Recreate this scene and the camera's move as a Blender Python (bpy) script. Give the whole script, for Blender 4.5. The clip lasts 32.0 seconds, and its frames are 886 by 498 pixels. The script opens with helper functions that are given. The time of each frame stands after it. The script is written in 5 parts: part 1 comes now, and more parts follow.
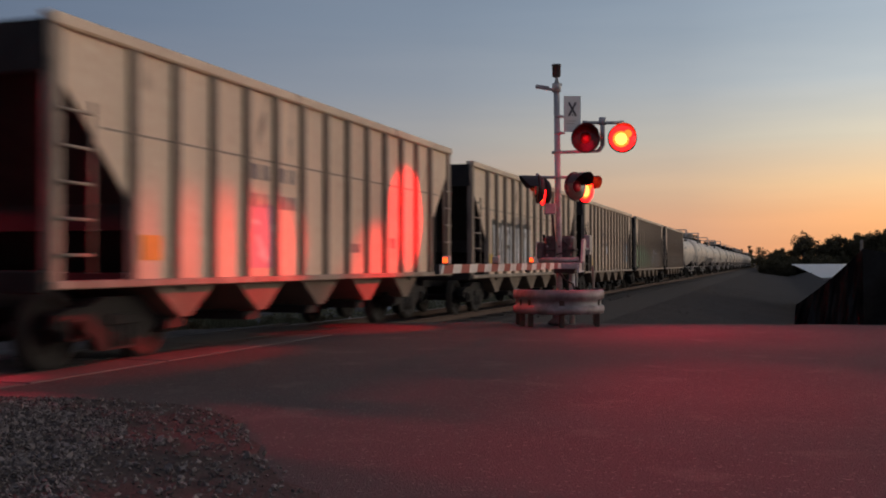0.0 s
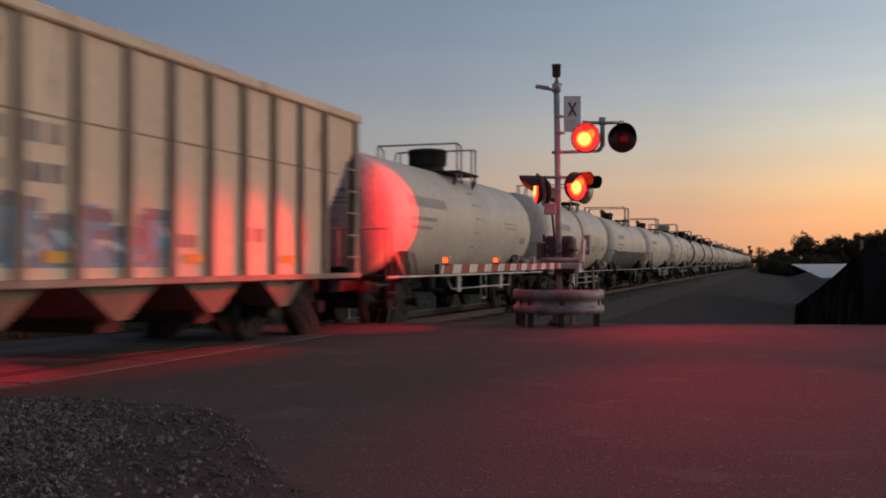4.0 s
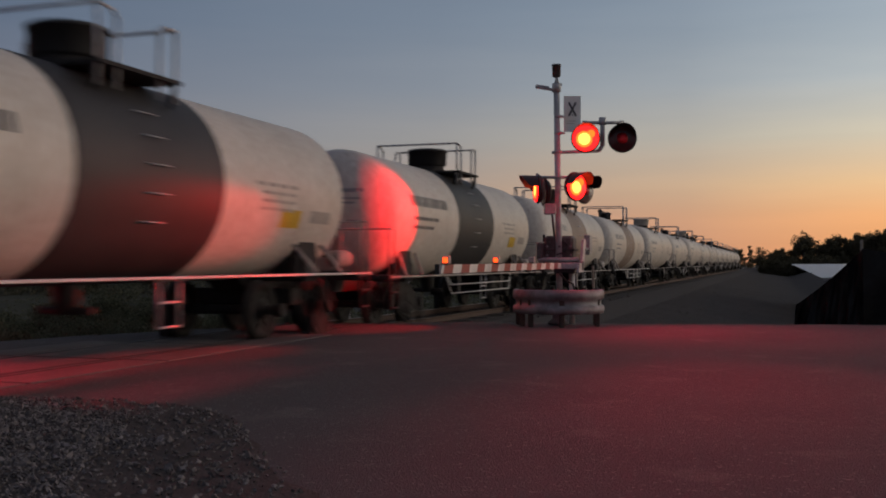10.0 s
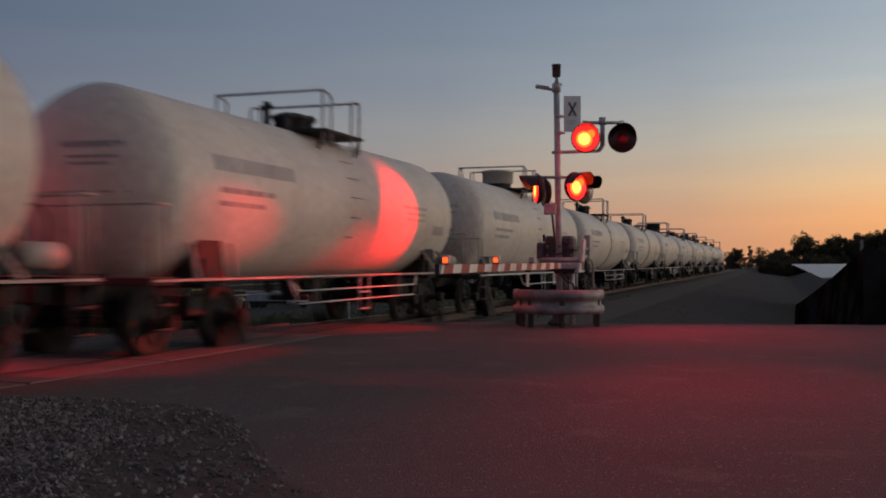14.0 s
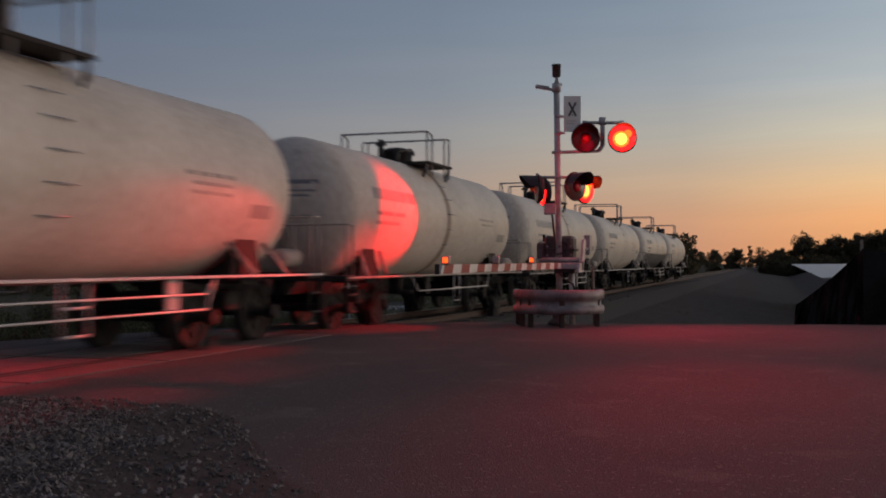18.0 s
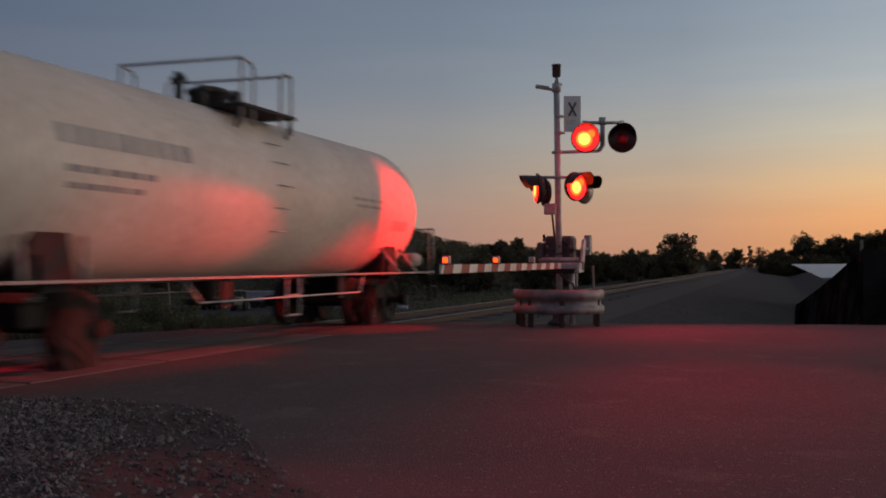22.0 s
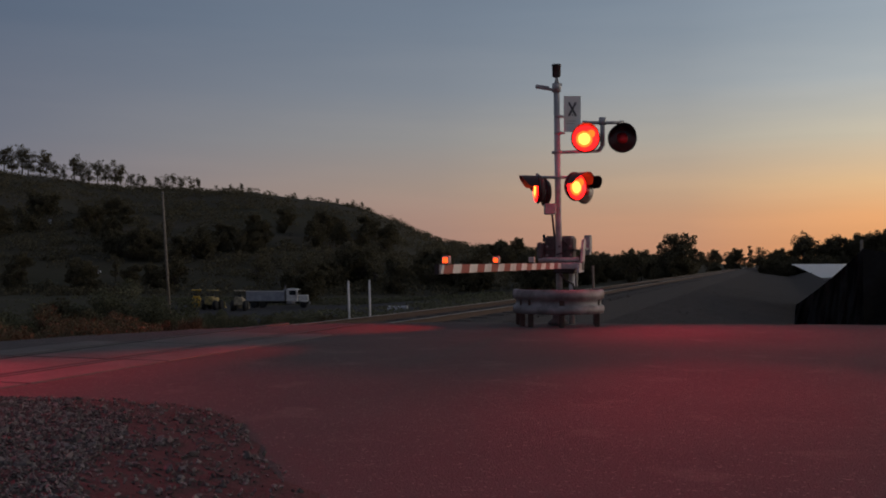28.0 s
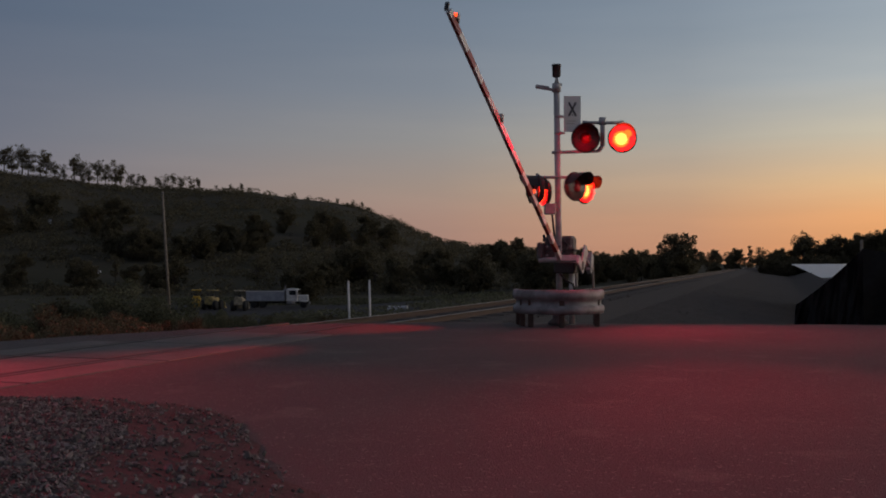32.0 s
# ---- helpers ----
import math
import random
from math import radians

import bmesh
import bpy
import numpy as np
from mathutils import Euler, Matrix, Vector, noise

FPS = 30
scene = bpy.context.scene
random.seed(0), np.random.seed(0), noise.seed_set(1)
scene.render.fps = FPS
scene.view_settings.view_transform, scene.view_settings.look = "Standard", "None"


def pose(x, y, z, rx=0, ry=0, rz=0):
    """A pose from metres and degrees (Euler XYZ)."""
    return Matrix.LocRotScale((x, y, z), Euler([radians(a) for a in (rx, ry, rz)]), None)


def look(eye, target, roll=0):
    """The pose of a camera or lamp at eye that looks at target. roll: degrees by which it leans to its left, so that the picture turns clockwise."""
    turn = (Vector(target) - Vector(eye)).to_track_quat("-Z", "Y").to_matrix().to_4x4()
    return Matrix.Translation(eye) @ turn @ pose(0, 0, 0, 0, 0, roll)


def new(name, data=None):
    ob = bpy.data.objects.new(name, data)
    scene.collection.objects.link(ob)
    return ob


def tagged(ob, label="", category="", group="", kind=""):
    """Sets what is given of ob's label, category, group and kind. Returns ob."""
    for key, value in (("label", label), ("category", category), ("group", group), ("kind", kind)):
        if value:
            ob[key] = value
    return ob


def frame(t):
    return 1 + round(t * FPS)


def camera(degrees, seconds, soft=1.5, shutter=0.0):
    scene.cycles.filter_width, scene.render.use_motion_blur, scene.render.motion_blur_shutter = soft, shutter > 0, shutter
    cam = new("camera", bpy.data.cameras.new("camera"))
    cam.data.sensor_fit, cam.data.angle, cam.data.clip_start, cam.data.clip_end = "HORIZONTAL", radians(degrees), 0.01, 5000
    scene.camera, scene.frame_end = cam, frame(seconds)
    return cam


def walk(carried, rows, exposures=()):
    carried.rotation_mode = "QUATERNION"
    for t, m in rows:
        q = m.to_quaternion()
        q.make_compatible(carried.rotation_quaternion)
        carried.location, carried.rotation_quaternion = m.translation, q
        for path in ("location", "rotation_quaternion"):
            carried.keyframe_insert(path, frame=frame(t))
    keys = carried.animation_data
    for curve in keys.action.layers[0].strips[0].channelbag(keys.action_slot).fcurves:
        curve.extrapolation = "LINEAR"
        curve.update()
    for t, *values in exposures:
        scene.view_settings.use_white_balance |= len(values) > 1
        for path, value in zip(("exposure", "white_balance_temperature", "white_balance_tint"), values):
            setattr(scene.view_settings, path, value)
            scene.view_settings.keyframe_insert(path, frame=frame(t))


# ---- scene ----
# The track runs along +y, x points to its right, z = 0 is the top of the rails.
# site(right, ahead) gives places as seen from the tripod, along and across its line of sight.
TURN = 18.3
COS, SIN = math.cos(radians(TURN)), math.sin(radians(TURN))
EYE_Z = 1.2
TRACK_X = -8.53


def site(right, ahead, z=0.0):
    return Vector((right * COS - ahead * SIN, right * SIN + ahead * COS, z))


cam = camera(47.45, 32.0, soft=1.85, shutter=0.45)
STAND = pose(0, 0, EYE_Z, 90.8, 0, TURN)
walk(cam, [(0, STAND), (32, STAND)], exposures=[(0, 0.36), (3.5, 0.42), (6.0, 0.2), (20, 0.1), (24, 0.02), (32, 0.0)])

# ---- light ----
GLOW_AZ = 21.1      # bearing of the afterglow, clockwise from the track's direction


def make_world():
    """Dusk: a faint sky texture with the sun just gone, and the afterglow that fades upwards and away from the sunset."""
    w = bpy.data.worlds.new("dusk_sky")
    scene.world = w
    w.use_nodes = True
    nt = w.node_tree
    N, L = nt.nodes, nt.links
    N.clear()
    out, bg = N.new("ShaderNodeOutputWorld"), N.new("ShaderNodeBackground")
    sky = N.new("ShaderNodeTexSky")
    sky.sky_type, sky.sun_disc = "NISHITA", False
    sky.sun_elevation, sky.sun_rotation = radians(-1.0), radians(GLOW_AZ)
    sky.dust_density, sky.ozone_density = 2.0, 2.0
    tc = N.new("ShaderNodeTexCoord")
    sep = N.new("ShaderNodeSeparateXYZ")
    L.new(tc.outputs["Generated"], sep.inputs[0])

    def ramp(stops, factor):
        r = N.new("ShaderNodeValToRGB")
        e = r.color_ramp.elements
        while len(e) < len(stops):
            e.new(0.5)
        for k, (pos, col) in zip(e, stops):
            k.position, k.color = pos, (*col, 1)
        r.color_ramp.interpolation = "LINEAR" if len(stops) > 3 else "EASE"
        L.new(factor, r.inputs[0])
        return r.outputs[0]

    away = [(0.0, (0.225, 0.18, 0.195)), (0.05, (0.2, 0.18, 0.208)), (0.12, (0.158, 0.167, 0.208)), (0.23, (0.098, 0.128, 0.183)), (0.5, (0.1, 0.118, 0.165)), (1.0, (0.095, 0.1, 0.135))]
    near = [(0.0, (0.78, 0.32, 0.12)), (0.045, (0.8, 0.395, 0.17)), (0.075, (0.75, 0.485, 0.255)), (0.12, (0.57, 0.51, 0.39)), (0.17, (0.405, 0.437, 0.442)), (0.24, (0.29, 0.345, 0.395)), (0.5, (0.175, 0.197, 0.245)), (1.0, (0.095, 0.1, 0.135))]
    cool, warm = ramp(away, sep.outputs["Z"]), ramp(near, sep.outputs["Z"])
    # how far a direction lies towards the sunset
    flat = N.new("ShaderNodeVectorMath")
    flat.operation = "MULTIPLY"
    flat.inputs[1].default_value = (1, 1, 0)
    L.new(tc.outputs["Generated"], flat.inputs[0])
    norm = N.new("ShaderNodeVectorMath")
    norm.operation = "NORMALIZE"
    L.new(flat.outputs[0], norm.inputs[0])
    dot = N.new("ShaderNodeVectorMath")
    dot.operation = "DOT_PRODUCT"
    dot.inputs[1].default_value = (math.sin(radians(GLOW_AZ)), math.cos(radians(GLOW_AZ)), 0)
    L.new(norm.outputs[0], dot.inputs[0])
    side = ramp([(0.45, (0, 0, 0)), (0.77, (0.285, 0.285, 0.285)), (0.9, (0.56, 0.56, 0.56)), (0.97, (1, 1, 1))], dot.outputs["Value"])
    mix = N.new("ShaderNodeMix")
    mix.data_type = "RGBA"
    L.new(side, mix.inputs[0]), L.new(cool, mix.inputs["A"]), L.new(warm, mix.inputs["B"])
    # thin streaks of high cloud
    mp = N.new("ShaderNodeMapping")
    mp.inputs["Scale"].default_value = (2.5, 2.5, 22)
    n = N.new("ShaderNodeTexNoise")
    n.inputs["Scale"].default_value, n.inputs["Detail"].default_value = 1.6, 5
    L.new(tc.outputs["Generated"], mp.inputs[0]), L.new(mp.outputs[0], n.inputs["Vector"])
    streak = ramp([(0.35, (0.97, 0.975, 0.985)), (0.7, (1.03, 1.018, 1.012))], n.outputs[0])
    mul = N.new("ShaderNodeMix")
    mul.data_type, mul.blend_type = "RGBA", "MULTIPLY"
    mul.inputs[0].default_value = 1.0
    L.new(mix.outputs["Result"], mul.inputs["A"]), L.new(streak, mul.inputs["B"])
    add = N.new("ShaderNodeMix")
    add.data_type, add.blend_type = "RGBA", "ADD"
    add.inputs[0].default_value = 0.05
    L.new(mul.outputs["Result"], add.inputs["A"]), L.new(sky.outputs[0], add.inputs["B"])
    L.new(add.outputs["Result"], bg.inputs[0])
    L.new(bg.outputs[0], out.inputs[0])


make_world()


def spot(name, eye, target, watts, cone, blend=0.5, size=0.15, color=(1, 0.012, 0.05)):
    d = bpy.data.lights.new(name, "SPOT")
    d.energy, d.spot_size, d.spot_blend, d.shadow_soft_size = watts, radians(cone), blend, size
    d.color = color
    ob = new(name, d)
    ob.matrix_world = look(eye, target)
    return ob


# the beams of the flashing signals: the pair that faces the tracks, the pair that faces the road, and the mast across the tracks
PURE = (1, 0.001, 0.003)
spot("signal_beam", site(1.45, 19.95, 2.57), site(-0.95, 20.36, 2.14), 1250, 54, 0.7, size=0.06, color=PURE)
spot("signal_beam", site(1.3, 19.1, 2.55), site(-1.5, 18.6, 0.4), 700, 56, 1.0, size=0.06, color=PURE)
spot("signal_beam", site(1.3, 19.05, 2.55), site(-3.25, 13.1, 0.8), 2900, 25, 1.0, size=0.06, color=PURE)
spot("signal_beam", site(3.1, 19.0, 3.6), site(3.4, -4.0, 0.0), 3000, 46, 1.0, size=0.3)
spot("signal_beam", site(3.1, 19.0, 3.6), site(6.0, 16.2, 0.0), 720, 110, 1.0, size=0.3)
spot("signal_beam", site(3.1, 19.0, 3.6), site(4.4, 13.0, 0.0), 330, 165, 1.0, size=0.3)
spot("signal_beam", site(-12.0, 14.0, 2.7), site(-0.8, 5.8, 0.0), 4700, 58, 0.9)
# what the lamps spill over their own mast
spot("lamp_spill", site(2.75, 18.95, 3.45), site(2.25, 19.5, 3.3), 9, 150, 0.8, size=0.2)
spot("lamp_spill", site(2.3, 18.8, 2.75), site(2.25, 19.5, 1.2), 10, 110, 0.8, size=0.2)


def afterglow():
    """The bright band of sky round the sunset, outside the view: a wide, low, warm sun."""
    d = bpy.data.lights.new("afterglow", "SUN")
    d.energy, d.angle, d.color = 1.1, radians(40), (1.0, 0.84, 0.68)
    ob = new("afterglow", d)
    az, el = radians(65.1), radians(4.5)
    ob.matrix_world = look((math.sin(az) * 90, math.cos(az) * 90, math.sin(el) * 90), (0, 0, 0))


afterglow()

# ---- materials ----


def mat(name, base, rough=0.8, metal=0.0, second=None, scale=3.0, amount=0.5, bump=0.0, fine=60.0, wear=None, wear_at=0.62, per_piece=0.0, stretch=None):
    """Base colour mixed with a second at a coarse scale and a fine one; an optional wear colour in patches."""
    m = bpy.data.materials.new(name)
    m.use_nodes = True
    nt = m.node_tree
    N, L = nt.nodes, nt.links
    b = N["Principled BSDF"]
    b.inputs["Roughness"].default_value, b.inputs["Metallic"].default_value = rough, metal
    tc = N.new("ShaderNodeTexCoord")
    src = tc.outputs["Object"]
    if stretch:
        mp = N.new("ShaderNodeMapping")
        mp.inputs["Scale"].default_value = stretch
        L.new(src, mp.inputs[0])
        src = mp.outputs[0]
    n1, n2 = N.new("ShaderNodeTexNoise"), N.new("ShaderNodeTexNoise")
    n1.inputs["Scale"].default_value, n2.inputs["Scale"].default_value = scale, fine
    n1.inputs["Detail"].default_value, n2.inputs["Detail"].default_value = 5, 3
    L.new(src, n1.inputs["Vector"]), L.new(src, n2.inputs["Vector"])
    second = second or tuple(c * 0.6 for c in base)
    ramp = N.new("ShaderNodeValToRGB")
    ramp.color_ramp.elements[0].position, ramp.color_ramp.elements[1].position = 0.5 - amount * 0.3, 0.5 + amount * 0.3
    ramp.color_ramp.elements[0].color, ramp.color_ramp.elements[1].color = (*second, 1), (*base, 1)
    L.new(n1.outputs[0], ramp.inputs[0])
    col = ramp.outputs[0]
    mix = N.new("ShaderNodeMix")
    mix.data_type, mix.blend_type = "RGBA", "OVERLAY"
    mix.inputs[0].default_value = 0.45
    L.new(col, mix.inputs["A"]), L.new(n2.outputs[0], mix.inputs["B"])
    col = mix.outputs["Result"]
    if wear:
        n3 = N.new("ShaderNodeTexNoise")
        n3.inputs["Scale"].default_value, n3.inputs["Detail"].default_value = scale * 2.3, 8
        L.new(src, n3.inputs["Vector"])
        r3 = N.new("ShaderNodeValToRGB")
        r3.color_ramp.elements[0].position, r3.color_ramp.elements[1].position = wear_at, wear_at + 0.08
        L.new(n3.outputs[0], r3.inputs[0])
        mw = N.new("ShaderNodeMix")
        mw.data_type = "RGBA"
        L.new(r3.outputs[0], mw.inputs[0]), L.new(col, mw.inputs["A"])
        mw.inputs["B"].default_value = (*wear, 1)
        col = mw.outputs["Result"]
    if per_piece:
        info = N.new("ShaderNodeNewGeometry")
        hsv = N.new("ShaderNodeHueSaturation")
        mr = N.new("ShaderNodeMapRange")
        mr.inputs["To Min"].default_value, mr.inputs["To Max"].default_value = 1 - per_piece, 1 + per_piece
        L.new(info.outputs["Random Per Island"], mr.inputs[0]), L.new(mr.outputs[0], hsv.inputs["Value"]), L.new(col, hsv.inputs["Color"])
        col = hsv.outputs[0]
    L.new(col, b.inputs["Base Color"])
    if bump:
        bp = N.new("ShaderNodeBump")
        bp.inputs["Strength"].default_value, bp.inputs["Distance"].default_value = bump, 0.02
        L.new(n2.outputs[0], bp.inputs["Height"]), L.new(bp.outputs[0], b.inputs["Normal"])
    return m


def speckled(m, scale, light, share):
    """Adds pale aggregate grains to a material's colour."""
    nt = m.node_tree
    b = nt.nodes["Principled BSDF"]
    old = b.inputs["Base Color"].links[0].from_socket
    tc, vo = nt.nodes.new("ShaderNodeTexCoord"), nt.nodes.new("ShaderNodeTexVoronoi")
    vo.inputs["Scale"].default_value = scale
    nt.links.new(tc.outputs["Object"], vo.inputs["Vector"])
    sep, gt, mx = nt.nodes.new("ShaderNodeSeparateColor"), nt.nodes.new("ShaderNodeMath"), nt.nodes.new("ShaderNodeMix")
    gt.operation, gt.inputs[1].default_value = "GREATER_THAN", 1 - share
    nt.links.new(vo.outputs["Color"], sep.inputs[0]), nt.links.new(sep.outputs[0], gt.inputs[0])
    mx.data_type = "RGBA"
    nt.links.new(gt.outputs[0], mx.inputs[0]), nt.links.new(old, mx.inputs["A"])
    mx.inputs["B"].default_value = (*light, 1)
    nt.links.new(mx.outputs["Result"], b.inputs["Base Color"])
    return m


def glow(name, color, strength):
    m = bpy.data.materials.new(name)
    m.use_nodes = True
    b = m.node_tree.nodes["Principled BSDF"]
    b.inputs["Base Color"].default_value = (0.1, 0.004, 0.004, 1)
    b.inputs["Emission Color"].default_value, b.inputs["Emission Strength"].default_value = (*color, 1), strength
    return m


ASPHALT = mat("asphalt", (0.108, 0.1, 0.097), 0.95, second=(0.072, 0.068, 0.067), scale=0.5, amount=1.3, bump=0.9, fine=60, wear=(0.12, 0.11, 0.104), wear_at=0.6)
CONCRETE = mat("concrete", (0.12, 0.112, 0.105), 0.9, second=(0.08, 0.076, 0.072), scale=1.2, bump=0.4, fine=50)
RUBBER = mat("rubber", (0.015, 0.015, 0.015), 0.8)
GRAVEL_BED = mat("gravel_dirt", (0.115, 0.098, 0.088), 0.95, second=(0.06, 0.052, 0.046), scale=2.2, amount=1.3, bump=1.0, fine=45)
STONE = mat("crushed_stone", (0.2, 0.176, 0.17), 0.92, second=(0.11, 0.097, 0.092), scale=6, per_piece=0.35)
BANK_DIRT = mat("dark_bank_gravel", (0.075, 0.066, 0.062), 0.95, second=(0.052, 0.046, 0.043), scale=0.8, amount=1.2, bump=1.0, fine=9)
BANK_STONE = mat("dusty_bank_stone", (0.09, 0.08, 0.075), 0.95, second=(0.06, 0.054, 0.05), scale=6, per_piece=0.4)
CASE_PAINT = mat("grimy_case_paint", (0.12, 0.105, 0.1), 0.6, second=(0.06, 0.052, 0.05), scale=5)
YARD = mat("yard_gravel", (0.07, 0.068, 0.066), 0.95, second=(0.045, 0.043, 0.042), scale=0.6, bump=0.6, fine=12)
BALLAST = mat("ballast", (0.1, 0.09, 0.084), 0.95, second=(0.066, 0.06, 0.056), scale=14, amount=1.2, bump=1.0, fine=30)
EARTH = mat("earth_and_grass", (0.08, 0.068, 0.05), 0.95, second=(0.05, 0.051, 0.028), scale=0.02, amount=1.0, bump=0.6, fine=1.2, wear=(0.09, 0.074, 0.054), wear_at=0.6)
STEEL = mat("rail_steel", (0.3, 0.26, 0.22), 0.4, 0.8, second=(0.15, 0.11, 0.08), scale=4)
DULL_STEEL = mat("dull_rail_head", (0.07, 0.06, 0.055), 0.6, 0.4, second=(0.045, 0.04, 0.036), scale=4)
RUST = mat("rusted_steel", (0.085, 0.058, 0.045), 0.8, 0.3, second=(0.08, 0.05, 0.04), scale=5)
TIE = mat("wooden_tie", (0.07, 0.06, 0.052), 0.9, second=(0.035, 0.03, 0.027), scale=5, bump=0.5)
HOPPER_TAN = mat("weathered_tan_paint", (0.8, 0.63, 0.46), 0.65, second=(0.62, 0.48, 0.35), scale=0.9, amount=0.9, bump=0.15, fine=22, wear=(0.2, 0.13, 0.09), wear_at=0.64, stretch=(1, 1, 0.35))
# darker brown carries the shade the chutes hang in under the body
CHUTE_PAINT = mat("shaded_chute_paint", (0.24, 0.18, 0.13), 0.8, second=(0.1, 0.075, 0.055), scale=1.6, amount=1.2)
HOPPER_RIB = mat("grimy_tan_paint", (0.38, 0.31, 0.24), 0.7, second=(0.23, 0.18, 0.14), scale=2.0, stretch=(1, 1, 0.3))
TANK_WHITE = mat("off_white_tank_paint", (0.69, 0.615, 0.53), 0.5, second=(0.5, 0.44, 0.37), scale=0.7, amount=0.9, bump=0.02, fine=14, wear=(0.36, 0.3, 0.25), wear_at=0.68, stretch=(1, 1, 0.4))
TANK_BLACK = mat("black_tank_paint", (0.022, 0.02, 0.02), 0.6, second=(0.035, 0.032, 0.03), scale=1.0)
TANK_BROWN = mat("rust_brown_stain", (0.22, 0.15, 0.11), 0.6, second=(0.32, 0.24, 0.19), scale=0.8)
TANK_GREY = mat("dark_grey_tank_paint", (0.09, 0.085, 0.08), 0.5, second=(0.14, 0.13, 0.12), scale=0.9)
# grime of the underframes; on the hopper ends this black stands for shade
UNDER = mat("grimy_shade_black", (0.016, 0.014, 0.013), 0.85, 0.0, second=(0.028, 0.023, 0.02), scale=4, bump=0.2)
TRUCK_IRON = mat("dusty_cast_iron", (0.017, 0.014, 0.012), 0.85, 0.0, second=(0.009, 0.008, 0.007), scale=5, bump=0.3)
WHITE_PAINT = mat("white_paint", (0.72, 0.7, 0.66), 0.5, second=(0.5, 0.48, 0.45), scale=3)
SILL_PAINT = mat("dusty_sill_paint", (0.42, 0.38, 0.34), 0.6, second=(0.24, 0.2, 0.17), scale=2)
GREY_PAINT = mat("aluminium_paint", (0.52, 0.5, 0.49), 0.5, 0.2, second=(0.36, 0.35, 0.34), scale=6)
BLACK_PAINT = mat("matt_black_paint", (0.02, 0.02, 0.02), 0.55, second=(0.03, 0.03, 0.03), scale=8)
RED_SHEET = mat("red_reflective_sheet", (0.26, 0.025, 0.022), 0.45, second=(0.2, 0.02, 0.02), scale=8)
GALV = mat("galvanised_steel", (0.29, 0.28, 0.28), 0.6, 0.4, second=(0.17, 0.16, 0.16), scale=5)
DUSTY_YELLOW = mat("dusty_yellow_paint", (0.48, 0.36, 0.12), 0.7, second=(0.12, 0.1, 0.06), scale=2)
TRUCK_GREY = mat("blue_grey_truck_paint", (0.36, 0.37, 0.41), 0.5, second=(0.26, 0.27, 0.3), scale=1.5)
DUSTY_CREAM = mat("dusty_cream_paint", (0.5, 0.42, 0.28), 0.7, second=(0.2, 0.17, 0.12), scale=2)
YELLOW = mat("yellow_paint", (0.62, 0.4, 0.03), 0.5, second=(0.5, 0.3, 0.03), scale=4)
GREEN_SPRAY = mat("green_spray_paint", (0.22, 0.46, 0.25), 0.6, second=(0.3, 0.46, 0.28), scale=1.2)
DUSK_GREEN = mat("dark_green_spray_paint", (0.16, 0.24, 0.13), 0.6, second=(0.25, 0.3, 0.18), scale=1.5)
SLATE_SPRAY = mat("slate_spray_paint", (0.13, 0.13, 0.17), 0.6, second=(0.24, 0.2, 0.22), scale=2)
PINK_SPRAY = mat("pink_spray_paint", (0.6, 0.35, 0.42), 0.6, second=(0.5, 0.28, 0.35), scale=1.5)
WHITE_SPRAY = mat("pale_spray_paint", (0.78, 0.78, 0.77), 0.6, second=(0.5, 0.52, 0.55), scale=1.5)
BLUE_SPRAY = mat("blue_spray_paint", (0.2, 0.38, 0.5), 0.6, second=(0.12, 0.28, 0.4), scale=1.5)
DARK_LETTER = mat("dark_lettering", (0.06, 0.06, 0.065), 0.6, second=(0.1, 0.09, 0.09), scale=4)
FADED_INK = mat("faded_ink", (0.16, 0.15, 0.16), 0.6, second=(0.3, 0.26, 0.22), scale=3)
WORN_PRINT = mat("worn_print", (0.33, 0.3, 0.27), 0.6, second=(0.42, 0.37, 0.32), scale=5)
GREY_LETTER = mat("faded_lettering", (0.22, 0.22, 0.23), 0.6, second=(0.3, 0.29, 0.28), scale=4)
PLASTIC_BLACK = mat("black_plastic_sheet", (0.006, 0.006, 0.007), 0.27, second=(0.011, 0.011, 0.011), scale=2, bump=0.3, fine=9)
PLASTIC_WHITE = mat("white_film", (0.42, 0.43, 0.45), 0.45, second=(0.5, 0.5, 0.52), scale=2)
LEAF = mat("leaves", (0.15, 0.13, 0.082), 0.8, second=(0.1, 0.09, 0.056), scale=1.5, per_piece=0.5)
LEAF_PALE = mat("pale_scrub_leaves", (0.16, 0.155, 0.1), 0.85, second=(0.105, 0.108, 0.064), scale=1.5, per_piece=0.5)
BARK = mat("bark", (0.11, 0.09, 0.07), 0.95, second=(0.06, 0.05, 0.04), scale=6, bump=0.5)
POLE_WOOD = mat("pole_wood", (0.3, 0.25, 0.2), 0.9, second=(0.2, 0.16, 0.12), scale=3, bump=0.3)
GLASS_DARK = mat("dark_glass", (0.02, 0.025, 0.03), 0.1)
LENS_RIM = glow("lit_red_lens", (1.0, 0.008, 0.008), 4.0)
LENS_MID = glow("lens_middle_and_reflection", (1.0, 0.035, 0.004), 8.0)
LENS_CORE = glow("lit_red_lens_core", (1.0, 0.1, 0.016), 11.0)
LENS_DARK = mat("unlit_red_lens", (0.09, 0.005, 0.005), 0.25, second=(0.06, 0.003, 0.003), scale=20)
LENS_REFLECTION = mat("unlit_lens_reflection", (0.9, 0.02, 0.04), 0.45, second=(0.8, 0.015, 0.03), scale=40)
